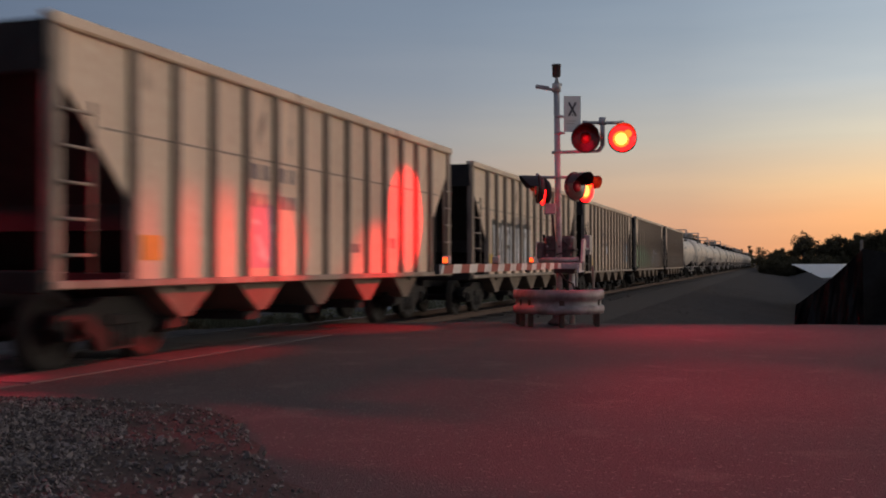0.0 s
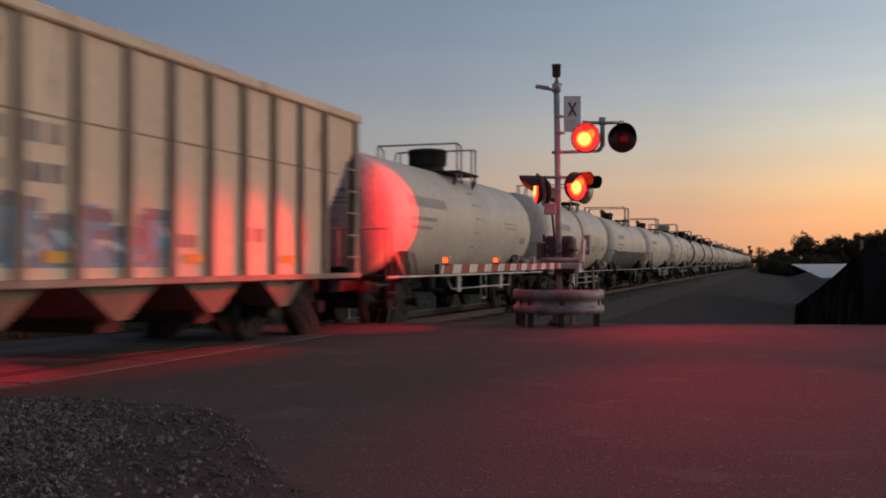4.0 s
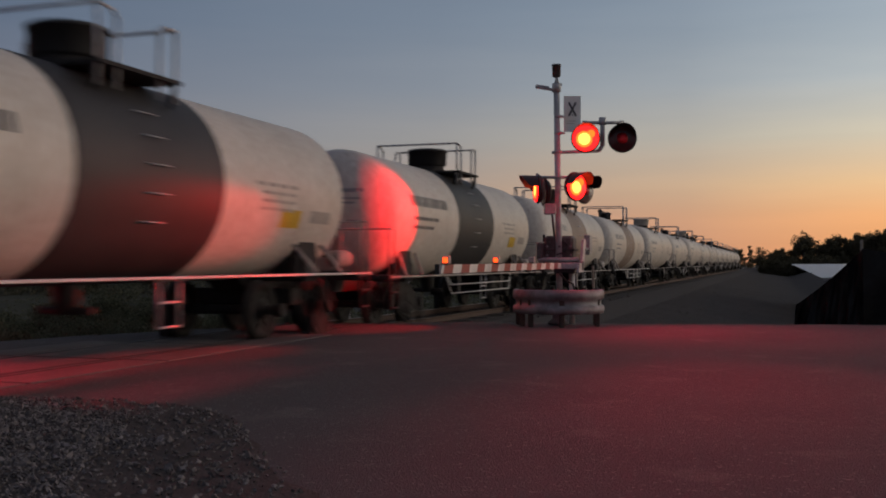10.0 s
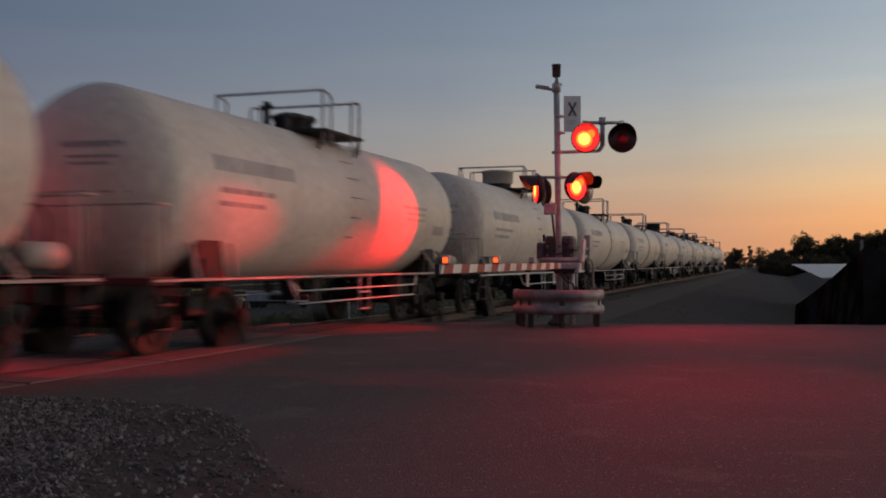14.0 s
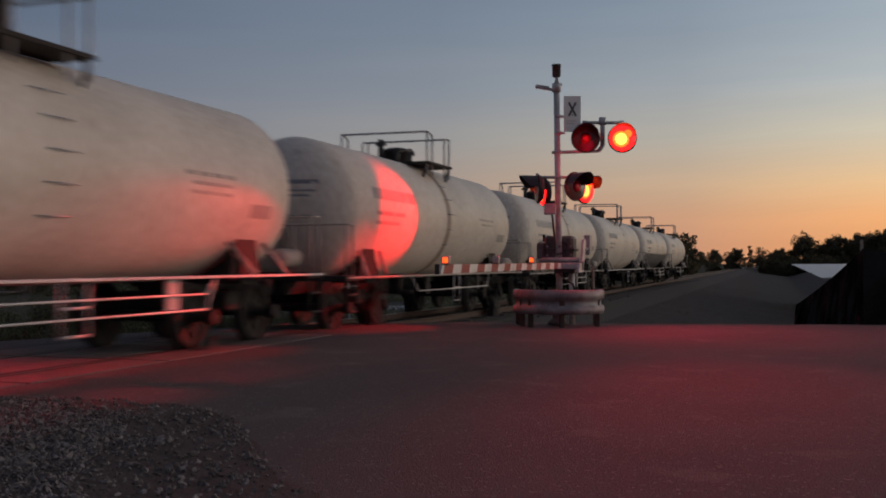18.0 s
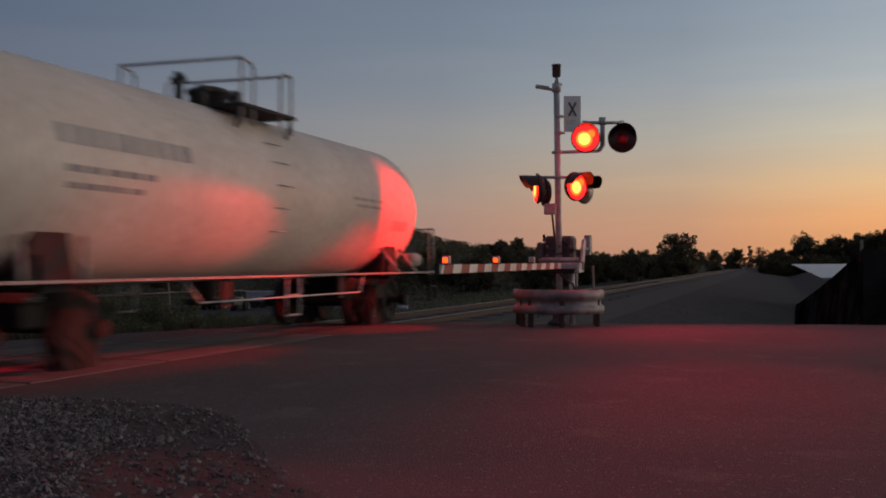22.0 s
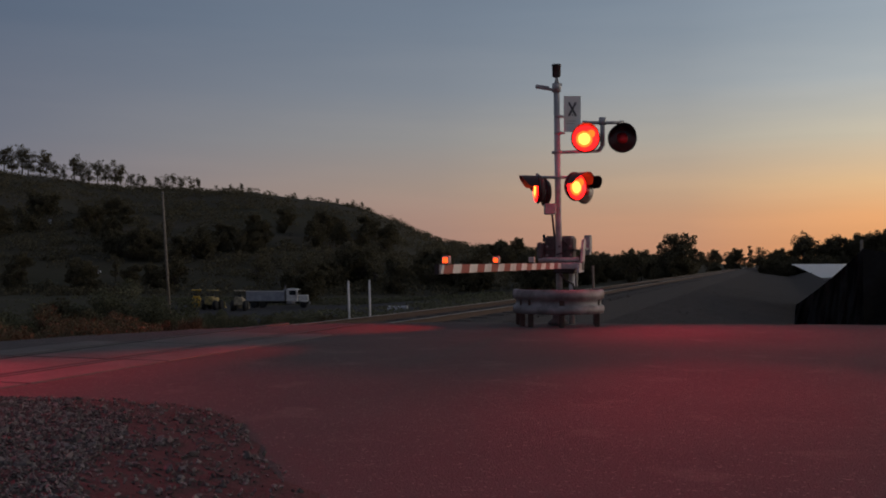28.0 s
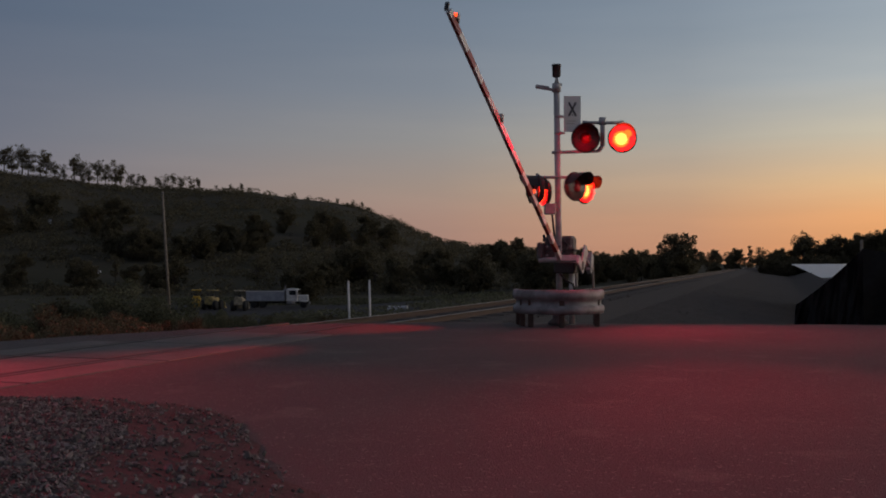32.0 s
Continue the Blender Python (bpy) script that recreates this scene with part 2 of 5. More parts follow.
SIGN_WHITE = mat("reflective_white_sheet", (0.92, 0.9, 0.87), 0.9, second=(0.86, 0.84, 0.8), scale=4)
FAINT_PRINT = mat("faint_print", (0.6, 0.56, 0.52), 0.7, second=(0.5, 0.46, 0.43), scale=8)
LAMP_CLEAR = mat("cloudy_lamp_plastic", (0.6, 0.5, 0.46), 0.35, second=(0.5, 0.36, 0.32), scale=10)
GATE_GLOW = glow("lit_gate_lamp", (1.0, 0.06, 0.008), 3.2)



def leafy(m, share):
    """Lets part of the light through, as thin leaves do."""
    nt = m.node_tree
    b, out = nt.nodes["Principled BSDF"], nt.nodes["Material Output"]
    tr, mx = nt.nodes.new("ShaderNodeBsdfTranslucent"), nt.nodes.new("ShaderNodeMixShader")
    mx.inputs[0].default_value = share
    nt.links.new(b.inputs["Base Color"].links[0].from_socket, tr.inputs[0])
    nt.links.new(b.outputs[0], mx.inputs[1]), nt.links.new(tr.outputs[0], mx.inputs[2]), nt.links.new(mx.outputs[0], out.inputs[0])


ASPHALT.node_tree.nodes["Principled BSDF"].inputs["Specular IOR Level"].default_value = 0.2
for m in (EARTH, BANK_DIRT, BANK_STONE, BALLAST, YARD, GRAVEL_BED, STONE, LEAF, LEAF_PALE):
    m.node_tree.nodes["Principled BSDF"].inputs["Specular IOR Level"].default_value = 0.08
leafy(LEAF, 0.4), leafy(LEAF_PALE, 0.4)
PLASTIC_BLACK.node_tree.nodes["Principled BSDF"].inputs["Specular IOR Level"].default_value = 0.12
SIGN_WHITE.node_tree.nodes["Principled BSDF"].inputs["Transmission Weight"].default_value = 0.45

speckled(ASPHALT, 60, (0.18, 0.168, 0.158), 0.035)
speckled(EARTH, 6, (0.05, 0.045, 0.03), 0.12)

# ---- building helpers ----


def finish(bm, name, materials, smooth=False):
    me = bpy.data.meshes.new(name)
    bmesh.ops.recalc_face_normals(bm, faces=bm.faces[:])
    if smooth:
        for f in bm.faces:
            f.smooth = True
    bm.to_mesh(me)
    bm.free()
    for m in materials if isinstance(materials, (list, tuple)) else [materials]:
        me.materials.append(m)
    return me


def part(name, bm, material, parent=None, label="", smooth=False, at=None):
    ob = new(name, finish(bm, name, material, smooth) if isinstance(bm, bmesh.types.BMesh) else bm)
    if parent:
        ob.parent = parent
    if at is not None:
        ob.matrix_basis = at
    if label:
        ob["label"] = label
    return ob


def soft_box(bm, x0, x1, y0, y1, z0, z1, bevel=0.0, index=0, m=None):
    r = bmesh.ops.create_cube(bm, size=1)
    vs = r["verts"]
    bmesh.ops.scale(bm, vec=(x1 - x0, y1 - y0, z1 - z0), verts=vs)
    bmesh.ops.translate(bm, vec=((x0 + x1) / 2, (y0 + y1) / 2, (z0 + z1) / 2), verts=vs)
    if m is not None:
        bmesh.ops.transform(bm, matrix=m, verts=vs)
    for f in {f for v in vs for f in v.link_faces}:
        f.material_index = index
    if bevel:
        es = list({e for v in vs for e in v.link_edges})
        bmesh.ops.bevel(bm, geom=es, offset=bevel, segments=1, affect="EDGES")
    return bm


def box(*args, **kw):
    return soft_box(bmesh.new(), *args, **kw)


def rod(bm, p, q, r, r2=None, seg=10, index=0, ends=True):
    p, q = Vector(p), Vector(q)
    d = q - p
    before = set(bm.faces)
    res = bmesh.ops.create_cone(bm, cap_ends=ends, segments=seg, radius1=r, radius2=r if r2 is None else r2, depth=d.length)
    m = Matrix.Translation((p + q) / 2) @ d.to_track_quat("Z", "Y").to_matrix().to_4x4()
    bmesh.ops.transform(bm, matrix=m, verts=res["verts"])
    for f in set(bm.faces) - before:
        f.material_index = index
        f.smooth = len(f.verts) == 4
    return bm


def rods(pairs, r, seg=8):
    bm = bmesh.new()
    for p, q in pairs:
        rod(bm, p, q, r, seg=seg)
    return bm


def lathe(bm, profile, axis="Z", seg=24, index=0, m=None, cap=True):
    """Turns (radius, height) points round an axis."""
    rings = []
    for r, h in profile:
        ring = []
        for i in range(seg):
            a = 2 * math.pi * i / seg
            co = Vector((r * math.cos(a), r * math.sin(a), h))
            if axis == "Y":
                co = Vector((co.x, co.z, co.y))
            if axis == "X":
                co = Vector((co.z, co.x, co.y))
            ring.append(bm.verts.new(m @ co if m is not None else co))
        rings.append(ring)
    for a, b in zip(rings, rings[1:]):
        for i in range(seg):
            f = bm.faces.new((a[i], a[(i + 1) % seg], b[(i + 1) % seg], b[i]))
            f.material_index, f.smooth = index, True
    if cap:
        for ring in (rings[0], rings[-1]):
            bm.faces.new(ring).material_index = index
    return bm


def prism(bm, outline, x0, x1, index=0):
    """Extrudes an outline of (y, z) points from x0 to x1."""
    a = [bm.verts.new((x0, y, z)) for y, z in outline]
    b = [bm.verts.new((x1, y, z)) for y, z in outline]
    n = len(outline)
    fs = [bm.faces.new(a), bm.faces.new(b[::-1])]
    for i in range(n):
        fs.append(bm.faces.new((a[i], b[i], b[(i + 1) % n], a[(i + 1) % n])))
    for f in fs:
        f.material_index = index
    return bm


def empty(name, m, label, category, group=""):
    ob = new(name)
    ob.matrix_basis = m
    return tagged(ob, label, category, group)


def smoothstep(a, b, x):
    t = min(1.0, max(0.0, (x - a) / (b - a)))
    return t * t * (3 - 2 * t)


def curve_at(table, x):
    for (x0, y0), (x1, y1) in zip(table, table[1:]):
        if x <= x1:
            return y0 + (y1 - y0) * smoothstep(x0, x1, x) if x > x0 else y0
    return table[-1][1]

# ---- ground, road, track ----
FAR_EDGE = [(-30, 0), (-13, 3), (-12, 6), (-9, 11), (-6.8, 15.5), (-6.25, 16.3), (-4.3, 18.5), (-2.1, 20.2), (-0.6, 20.4), (0.5, 20.6), (3.3, 20.0), (8.6, 19.6), (40, 19.8)]
RIDGE = [(-0.8, 46), (-0.61, 48), (-0.44, 47.3), (-0.383, 44.3), (-0.344, 40.8), (-0.3, 40), (-0.243, 38.8), (-0.187, 37.6), (-0.148, 35), (-0.103, 31.5),
         (-0.075, 28.6), (-0.047, 22.5), (-0.0135, 14.6), (0.009, 11.1), (0.043, 8.8), (0.093, 6.7), (0.149, 5.3), (0.21, 3.5), (0.31, -0.8)]
RIGHT_BANK = [(0, -0.5), (2.6, -0.5), (3.3, -0.6), (10.8, -2.0), (11.6, -2.0), (15, -0.9), (30, -0.8)]
LEFT_BANK = [(0, -0.5), (2.6, -0.5), (5, -1.2), (15, -2.6), (60, -6.1)]


def linear(table, x):
    return float(np.interp(x, [p[0] for p in table], [p[1] for p in table]))


def track_z(y):
    """The track dips a little beyond the crossing."""
    return float(np.interp(y, [13, 18, 22, 28, 34, 60], [0, -0.04, -0.08, -0.11, -0.14, -0.14]))


def ground_z(a, b):
    p = site(a, b)
    dx = p.x - TRACK_X
    z = linear(RIGHT_BANK, dx) if dx > 0 else linear(LEFT_BANK, -dx)
    z += track_z(p.y) * (1 - smoothstep(5, 12, abs(dx)))
    beyond = b - linear(FAR_EDGE, a)
    z = -0.1 + (z + 0.1) * smoothstep(0.2, 3.0, beyond)
    if beyond > 2:
        z += 0.12 * noise.noise((p.x * 0.25, p.y * 0.25, 0)) * smoothstep(2.5, 6, abs(dx))
    if b > 200:
        u = a / b
        top = linear(RIDGE, u)
        t = (b - 230) / 290
        if top > -0.8 and t > 0:
            rise = smoothstep(0, 1, min(t, 1)) * 0.55 + min(t, 1) * 0.45
            rise *= 1 - smoothstep(1.05, 2.6, t)
            z += (top - z) * rise
            z += 2.5 * noise.noise((p.x * 0.012, p.y * 0.012, 3)) * math.sin(min(t, 1) * math.pi)
            z += 0.8 * noise.noise((p.x * 0.05, p.y * 0.05, 7)) * min(1, t)
    return z


def make_ground():
    angles = list(np.arange(-42, 42, 0.3)) + list(np.arange(42, 318, 6.0))
    radii = [0.6 * 1.036 ** i for i in range(253)]
    verts, faces = [(0, 0, -0.1)], []
    for r in radii:
        for d in angles:
            a, b = r * math.sin(radians(d)), r * math.cos(radians(d))
            p = site(a, b, ground_z(a, b))
            verts.append((p.x, p.y, p.z))
    n = len(angles)
    for j in range(n):
        faces.append((0, 1 + (j + 1) % n, 1 + j))
    for i in range(len(radii) - 1):
        for j in range(n):
            k = (j + 1) % n
            faces.append((1 + i * n + j, 1 + i * n + k, 1 + (i + 1) * n + k, 1 + (i + 1) * n + j))
    me = bpy.data.meshes.new("ground")
    me.from_pydata(verts, [], faces)
    me.materials.append(EARTH), me.materials.append(BANK_DIRT)
    for poly in me.polygons:
        c = poly.center
        if 0.5 < c.x - TRACK_X < 16 and c.y > 14:
            poly.material_index = 1
    me.polygons.foreach_set("use_smooth", [True] * len(me.polygons))
    tagged(new("ground", me), "dark grassy earth rising to a hill", "ground", kind="structure")


make_ground()


def flat_sheet(name, outline, top, thick, material, label, category, jitter=0.0, parent=None):
    """A slab with an uneven edge, its outline in site places."""
    pts = []
    rng = random.Random(4)
    for (a0, b0), (a1, b1) in zip(outline, outline[1:] + outline[:1]):
        steps = max(1, int(math.hypot(a1 - a0, b1 - b0) / 0.35)) if jitter else 1
        for i in range(min(steps, 60)):
            t = i / min(steps, 60)
            pts.append(site(a0 + (a1 - a0) * t + rng.uniform(-jitter, jitter), b0 + (b1 - b0) * t + rng.uniform(-jitter, jitter), top))
    bm = bmesh.new()
    f = bm.faces.new([bm.verts.new(p) for p in pts])
    low = [bm.verts.new(p - Vector((0, 0, thick))) for p in pts]
    vs = list(f.verts)
    for i in range(len(vs)):
        j = (i + 1) % len(vs)
        bm.faces.new((vs[i], vs[j], low[j], low[i]))
    bmesh.ops.triangulate(bm, faces=[f])
    ob = part(name, bm, material, parent)
    return tagged(ob, label, category, kind="structure")


ROAD_OUTLINE = [(-13, -8), (-13, 3), (-12, 6), (-9, 11), (-6.8, 15.5), (-6.25, 16.3), (-4.3, 18.5), (-2.1, 20.2), (-0.6, 20.4), (0.5, 20.6), (3.3, 20.0), (8.6, 19.6), (40, 19.8), (40, -8)]
flat_sheet("road", ROAD_OUTLINE, 0.0, 0.25, ASPHALT, "worn dark asphalt road over the railway crossing", "road", jitter=0.06)
GRAVEL_EDGE = [(-6.6, 0.4), (-3.94, 8.96), (-2.9, 8.85), (-2.2, 8.5), (-1.71, 7.96), (-1.4, 7.2), (-1.24, 6.6), (-0.95, 5.9), (-0.7, 5.15), (-0.5, 4.0), (-0.45, 0.4)]
flat_sheet("gravel_shoulder", GRAVEL_EDGE, 0.012, 0.06, GRAVEL_BED, "dusty gravel and dirt shoulder beside the road", "gravel", jitter=0.08)


def inside(a, b, poly):
    hit = False
    for (x0, y0), (x1, y1) in zip(poly, poly[1:] + poly[:1]):
        if (y0 > b) != (y1 > b) and a < x0 + (b - y0) * (x1 - x0) / (y1 - y0):
            hit = not hit
    return hit


def stones(name, count, place, size, material, label, seed):
    """Loose angular stones as one joined mesh."""
    rng = random.Random(seed)
    base = [(1, 0, 0), (-1, 0, 0), (0, 1, 0), (0, -1, 0), (0, 0, 1), (0, 0, -0.6), (0.6, 0.6, 0.5), (-0.6, 0.5, 0.4)]
    tri = [(4, 0, 6), (4, 6, 2), (4, 2, 7), (4, 7, 1), (4, 1, 3), (4, 3, 0), (0, 2, 6), (2, 1, 7), (5, 2, 0), (5, 1, 2), (5, 3, 1), (5, 0, 3)]
    verts, faces = [], []
    for _ in range(count):
        p = place(rng)
        if p is None:
            continue
        s = size * rng.uniform(0.4, 1.0) * (2.0 if rng.random() < 0.05 else 1)
        e = Euler((rng.uniform(0, 6), rng.uniform(-0.5, 0.5), rng.uniform(0, 6))).to_matrix()
        k = len(verts)
        st = (rng.uniform(0.7, 1.2), rng.uniform(0.6, 1.1), rng.uniform(0.5, 0.8))
        for v in base:
            q = p + e @ Vector((v[0] * s * st[0] * rng.uniform(0.8, 1.2), v[1] * s * st[1] * rng.uniform(0.8, 1.2), v[2] * s * st[2]))
            verts.append(q[:])
        faces += [tuple(k + i for i in t) for t in tri]
    me = bpy.data.meshes.new(name)
    me.from_pydata(verts, [], faces)
    me.materials.append(material)
    return tagged(new(name, me), label, "gravel", kind="stuff")


def shoulder_place(rng):
    a, b = rng.uniform(-6.2, -0.5), rng.uniform(3.5, 9.0)
    if not inside(a, b, GRAVEL_EDGE):
        return None
    edge = noise.noise((a * 0.9, b * 0.9, 2)) * 0.8
    if a + 0.35 * (b - 6) > -1.95 + edge and rng.random() < 0.78:
        return None
    return site(a, b, 0.018)


stones("gravel", 34000, shoulder_place, 0.022, STONE, "grey crushed stone scattered over the shoulder", 7)


def bank_place(rng):
    y = 18.5 + rng.random() ** 2.0 * 75
    dx = 1.6 + rng.random() * min(9.0, 3.0 + (y - 18.5) * 0.12)
    p = Vector((TRACK_X + dx, y, 0))
    a, b = p.x * COS + p.y * SIN, -p.x * SIN + p.y * COS
    if b < linear(FAR_EDGE, a) + 0.4:
        return None
    return Vector((p.x, p.y, max(ground_z(a, b), -0.3 if dx < 2.3 else -9)))


stones("bank_gravel", 14000, bank_place, 0.024, BANK_STONE, "grey stones strewn down the railway bank", 9)


def make_track():
    bm = bmesh.new()
    top, toe = 1.75, 3.3
    out = [(-toe, -0.62), (-top, -0.16), (top, -0.16), (toe, -0.62)]
    for stations in ((18.2, 20, 22.5, 25, 27.5, 30, 33, 36, 48, 60, 1800), (-160, -6)):
        rings = [[bm.verts.new((TRACK_X + x, y, z + track_z(y))) for x, z in out] for y in stations]
        for a, b in zip(rings, rings[1:]):
            for i in range(3):
                bm.faces.new((a[i], a[i + 1], b[i + 1], b[i]))
        bm.faces.new(rings[0]), bm.faces.new(rings[-1])
    tagged(part("ballast", bm, BALLAST), "grey crushed-stone ballast under the track", "ballast", kind="structure")
    track = empty("railway_track", pose(TRACK_X, 0, 0), "single railway track of worn steel rails on wooden ties", "railway track")
    track["kind"] = "structure"
    outline = [(-0.07, -0.17), (0.07, -0.17), (0.07, -0.155), (0.012, -0.13), (0.012, -0.04), (0.037, -0.03), (0.037, -0.004), (0.03, 0), (-0.03, 0), (-0.037, -0.004), (-0.037, -0.03), (-0.012, -0.04), (-0.012, -0.13), (-0.07, -0.155)]
    for side in (-1, 1):
        bm = bmesh.new()
        rings = [[bm.verts.new((side * 0.755 + x, y, z + track_z(y))) for x, z in outline] for y in (-160, 16, 18, 20, 22.5, 25, 27.5, 30, 33, 36, 48, 60, 1800)]
        for a, b in zip(rings, rings[1:]):
            for i in range(len(outline)):
                j = (i + 1) % len(outline)
                bm.faces.new((a[i], a[j], b[j], b[i])).material_index = 0 if 6 <= i <= 8 else 1
        part("rail", bm, [STEEL, RUST], track)
    tie = finish(box(-1.3, 1.3, -0.11, 0.11, -0.33, -0.145, bevel=0.012), "tie", TIE)
    rng = random.Random(3)
    for i in range(120):
        part("tie", tie, None, track, at=pose(rng.uniform(-0.03, 0.03), 18.6 + i * 0.55, track_z(18.6 + i * 0.55) + rng.uniform(-0.01, 0.01), 0, 0, rng.uniform(-1, 1)))
    # crossing surface
    cross = empty("crossing_surface", pose(TRACK_X, 0, 0), "concrete crossing panels with rubber flangeways between the rails", "crossing surface")
    cross["kind"] = "structure"
    for x0, x1 in ((0.86, 1.5), (-0.6, 0.6), (-1.5, -0.86)):
        me = finish(box(x0, x1, 0.02, 2.38, -0.2, 0.012, bevel=0.01), "crossing_panel", CONCRETE)
        for i in range(10):
            yy = -6.2 + i * 2.4
            if yy + 2.4 > 17.6 - (x0 < 0) * 1.2 - (x0 < -0.7) * 1.6:
                continue
            part("crossing_panel", me, None, cross, at=pose(0, yy, rng.uniform(-0.003, 0.003)))
    for s in (-1, 1):
        part("flangeway", box(s * 0.755 - 0.15, s * 0.755 + 0.1, -6, 17.2, -0.1, 0.006), RUBBER, cross)
        part("rail_head", box(s * 0.755 - 0.035, s * 0.755 + 0.035, -6, 18.2, -0.05, 0.01), DULL_STEEL, cross)


make_track()

# ---- railway cars ----
WHEEL_R = 0.457


def make_wheelset():
    bm = bmesh.new()
    for s in (-1, 1):
        x = s * 0.73
        prof = [(0.09, -0.09), (0.13, -0.09), (0.16, -0.02), (0.34, -0.03), (0.37, -0.06), (0.485, -0.06), (0.485, -0.035), (0.458, -0.025), (0.452, 0.075), (0.36, 0.075), (0.34, 0.03), (0.16, 0.03), (0.13, 0.1), (0.09, 0.1)]
        lathe(bm, [(r, x + s * h) for r, h in prof], "X", seg=28, index=0)
        for k in range(6):
            a = k * math.pi / 3
            rod(bm, (x + s * 0.03, 0.25 * math.cos(a), 0.25 * math.sin(a)), (x + s * 0.05, 0.25 * math.cos(a), 0.25 * math.sin(a)), 0.05, seg=8)
    rod(bm, (-1.1, 0, 0), (1.1, 0, 0), 0.08, seg=12)
    for s in (-1, 1):
        rod(bm, (s * 1.02, 0, 0), (s * 1.16, 0, 0), 0.11, seg=12)
    return finish(bm, "wheelset", TRUCK_IRON)


def make_side_frame():
    bm = bmesh.new()
    side = [(-1.2, 0.5), (-1.16, 0.64), (-0.98, 0.7), (-0.62, 0.72), (-0.4, 0.82), (0.4, 0.82), (0.62, 0.72), (0.98, 0.7), (1.16, 0.64), (1.2, 0.5), (1.05, 0.42), (0.8, 0.5), (0.55, 0.36), (0.4, 0.2), (-0.4, 0.2), (-0.55, 0.36), (-0.8, 0.5), (-1.05, 0.42)]
    prism(bm, side, 0.94, 1.1)
    for y in (-0.18, 0, 0.18):
        rod(bm, (1.06, y, 0.24), (1.06, y, 0.5), 0.07, seg=10)
    soft_box(bm, 0.86, 1.14, -0.28, 0.28, 0.48, 0.62, bevel=0.02)
    for y in (-0.89, 0.89):
        soft_box(bm, 0.94, 1.16, y - 0.16, y + 0.16, 0.34, 0.6, bevel=0.03)
    return finish(bm, "side_frame", TRUCK_IRON)


WHEELSET, SIDE_FRAME = make_wheelset(), make_side_frame()
BOLSTER = finish(box(-0.93, 0.93, -0.2, 0.2, 0.5, 0.78, bevel=0.03), "truck", TRUCK_IRON)


def coupler_mesh():
    bm = bmesh.new()
    soft_box(bm, -0.09, 0.09, -0.75, 0.0, 0.78, 0.96, bevel=0.02)
    soft_box(bm, -0.16, 0.13, -0.02, 0.24, 0.72, 1.0, bevel=0.04)
    rod(bm, (0.3, -0.4, 0.75), (0.12, 0.2, 0.4), 0.03, seg=8)
    rod(bm, (0.12, 0.2, 0.4), (0.0, 0.55, 0.38), 0.03, seg=8)
    return finish(bm, "coupler", UNDER)


COUPLER = coupler_mesh()


def running_gear(car, centre, half):
    """Two trucks with their wheelsets and the couplers."""
    for s in (-1, 1):
        truck = part("truck", BOLSTER, None, car, "dusty cast-iron truck", at=pose(0, s * centre, 0))
        part("side_frame", SIDE_FRAME, None, truck)
        part("side_frame", SIDE_FRAME, None, truck, at=pose(0, 0, 0, 0, 0, 180))
        for y in (-0.89, 0.89):
            part("wheelset", WHEELSET, None, truck, at=pose(0, y, WHEEL_R))
        part("coupler", COUPLER, None, car, at=pose(0, s * (half - 0.32), 0, 0, 0, 0 if s > 0 else 180))


def bars(bm, x, y0, y1, z0, z1, count, rng, tank=None, gap=0.25):
    """Rows of bars in the size of lettering on a side; on a tank they follow its curve."""
    w = (y1 - y0) / count
    for i in range(count):
        ya, yb = y0 + i * w, y0 + (i + 1 - gap * rng.uniform(0.6, 1.3)) * w
        if tank:
            r, zc = tank
            n = 3
            pts = []
            for k in range(n + 1):
                z = z0 + (z1 - z0) * k / n
                pts.append((math.copysign(math.sqrt(max(0.01, (r + 0.004) ** 2 - (z - zc) ** 2)), x), z))
            for (xa, za), (xb, zb) in zip(pts, pts[1:]):
                bm.faces.new([bm.verts.new(v) for v in ((xa, ya, za), (xa, yb, za), (xb, yb, zb), (xb, ya, zb))])
        else:
            bm.faces.new([bm.verts.new(v) for v in ((x, ya, z0), (x, yb, z0), (x, yb, z1), (x, ya, z1))])
    return bm


HALF_W = 1.53


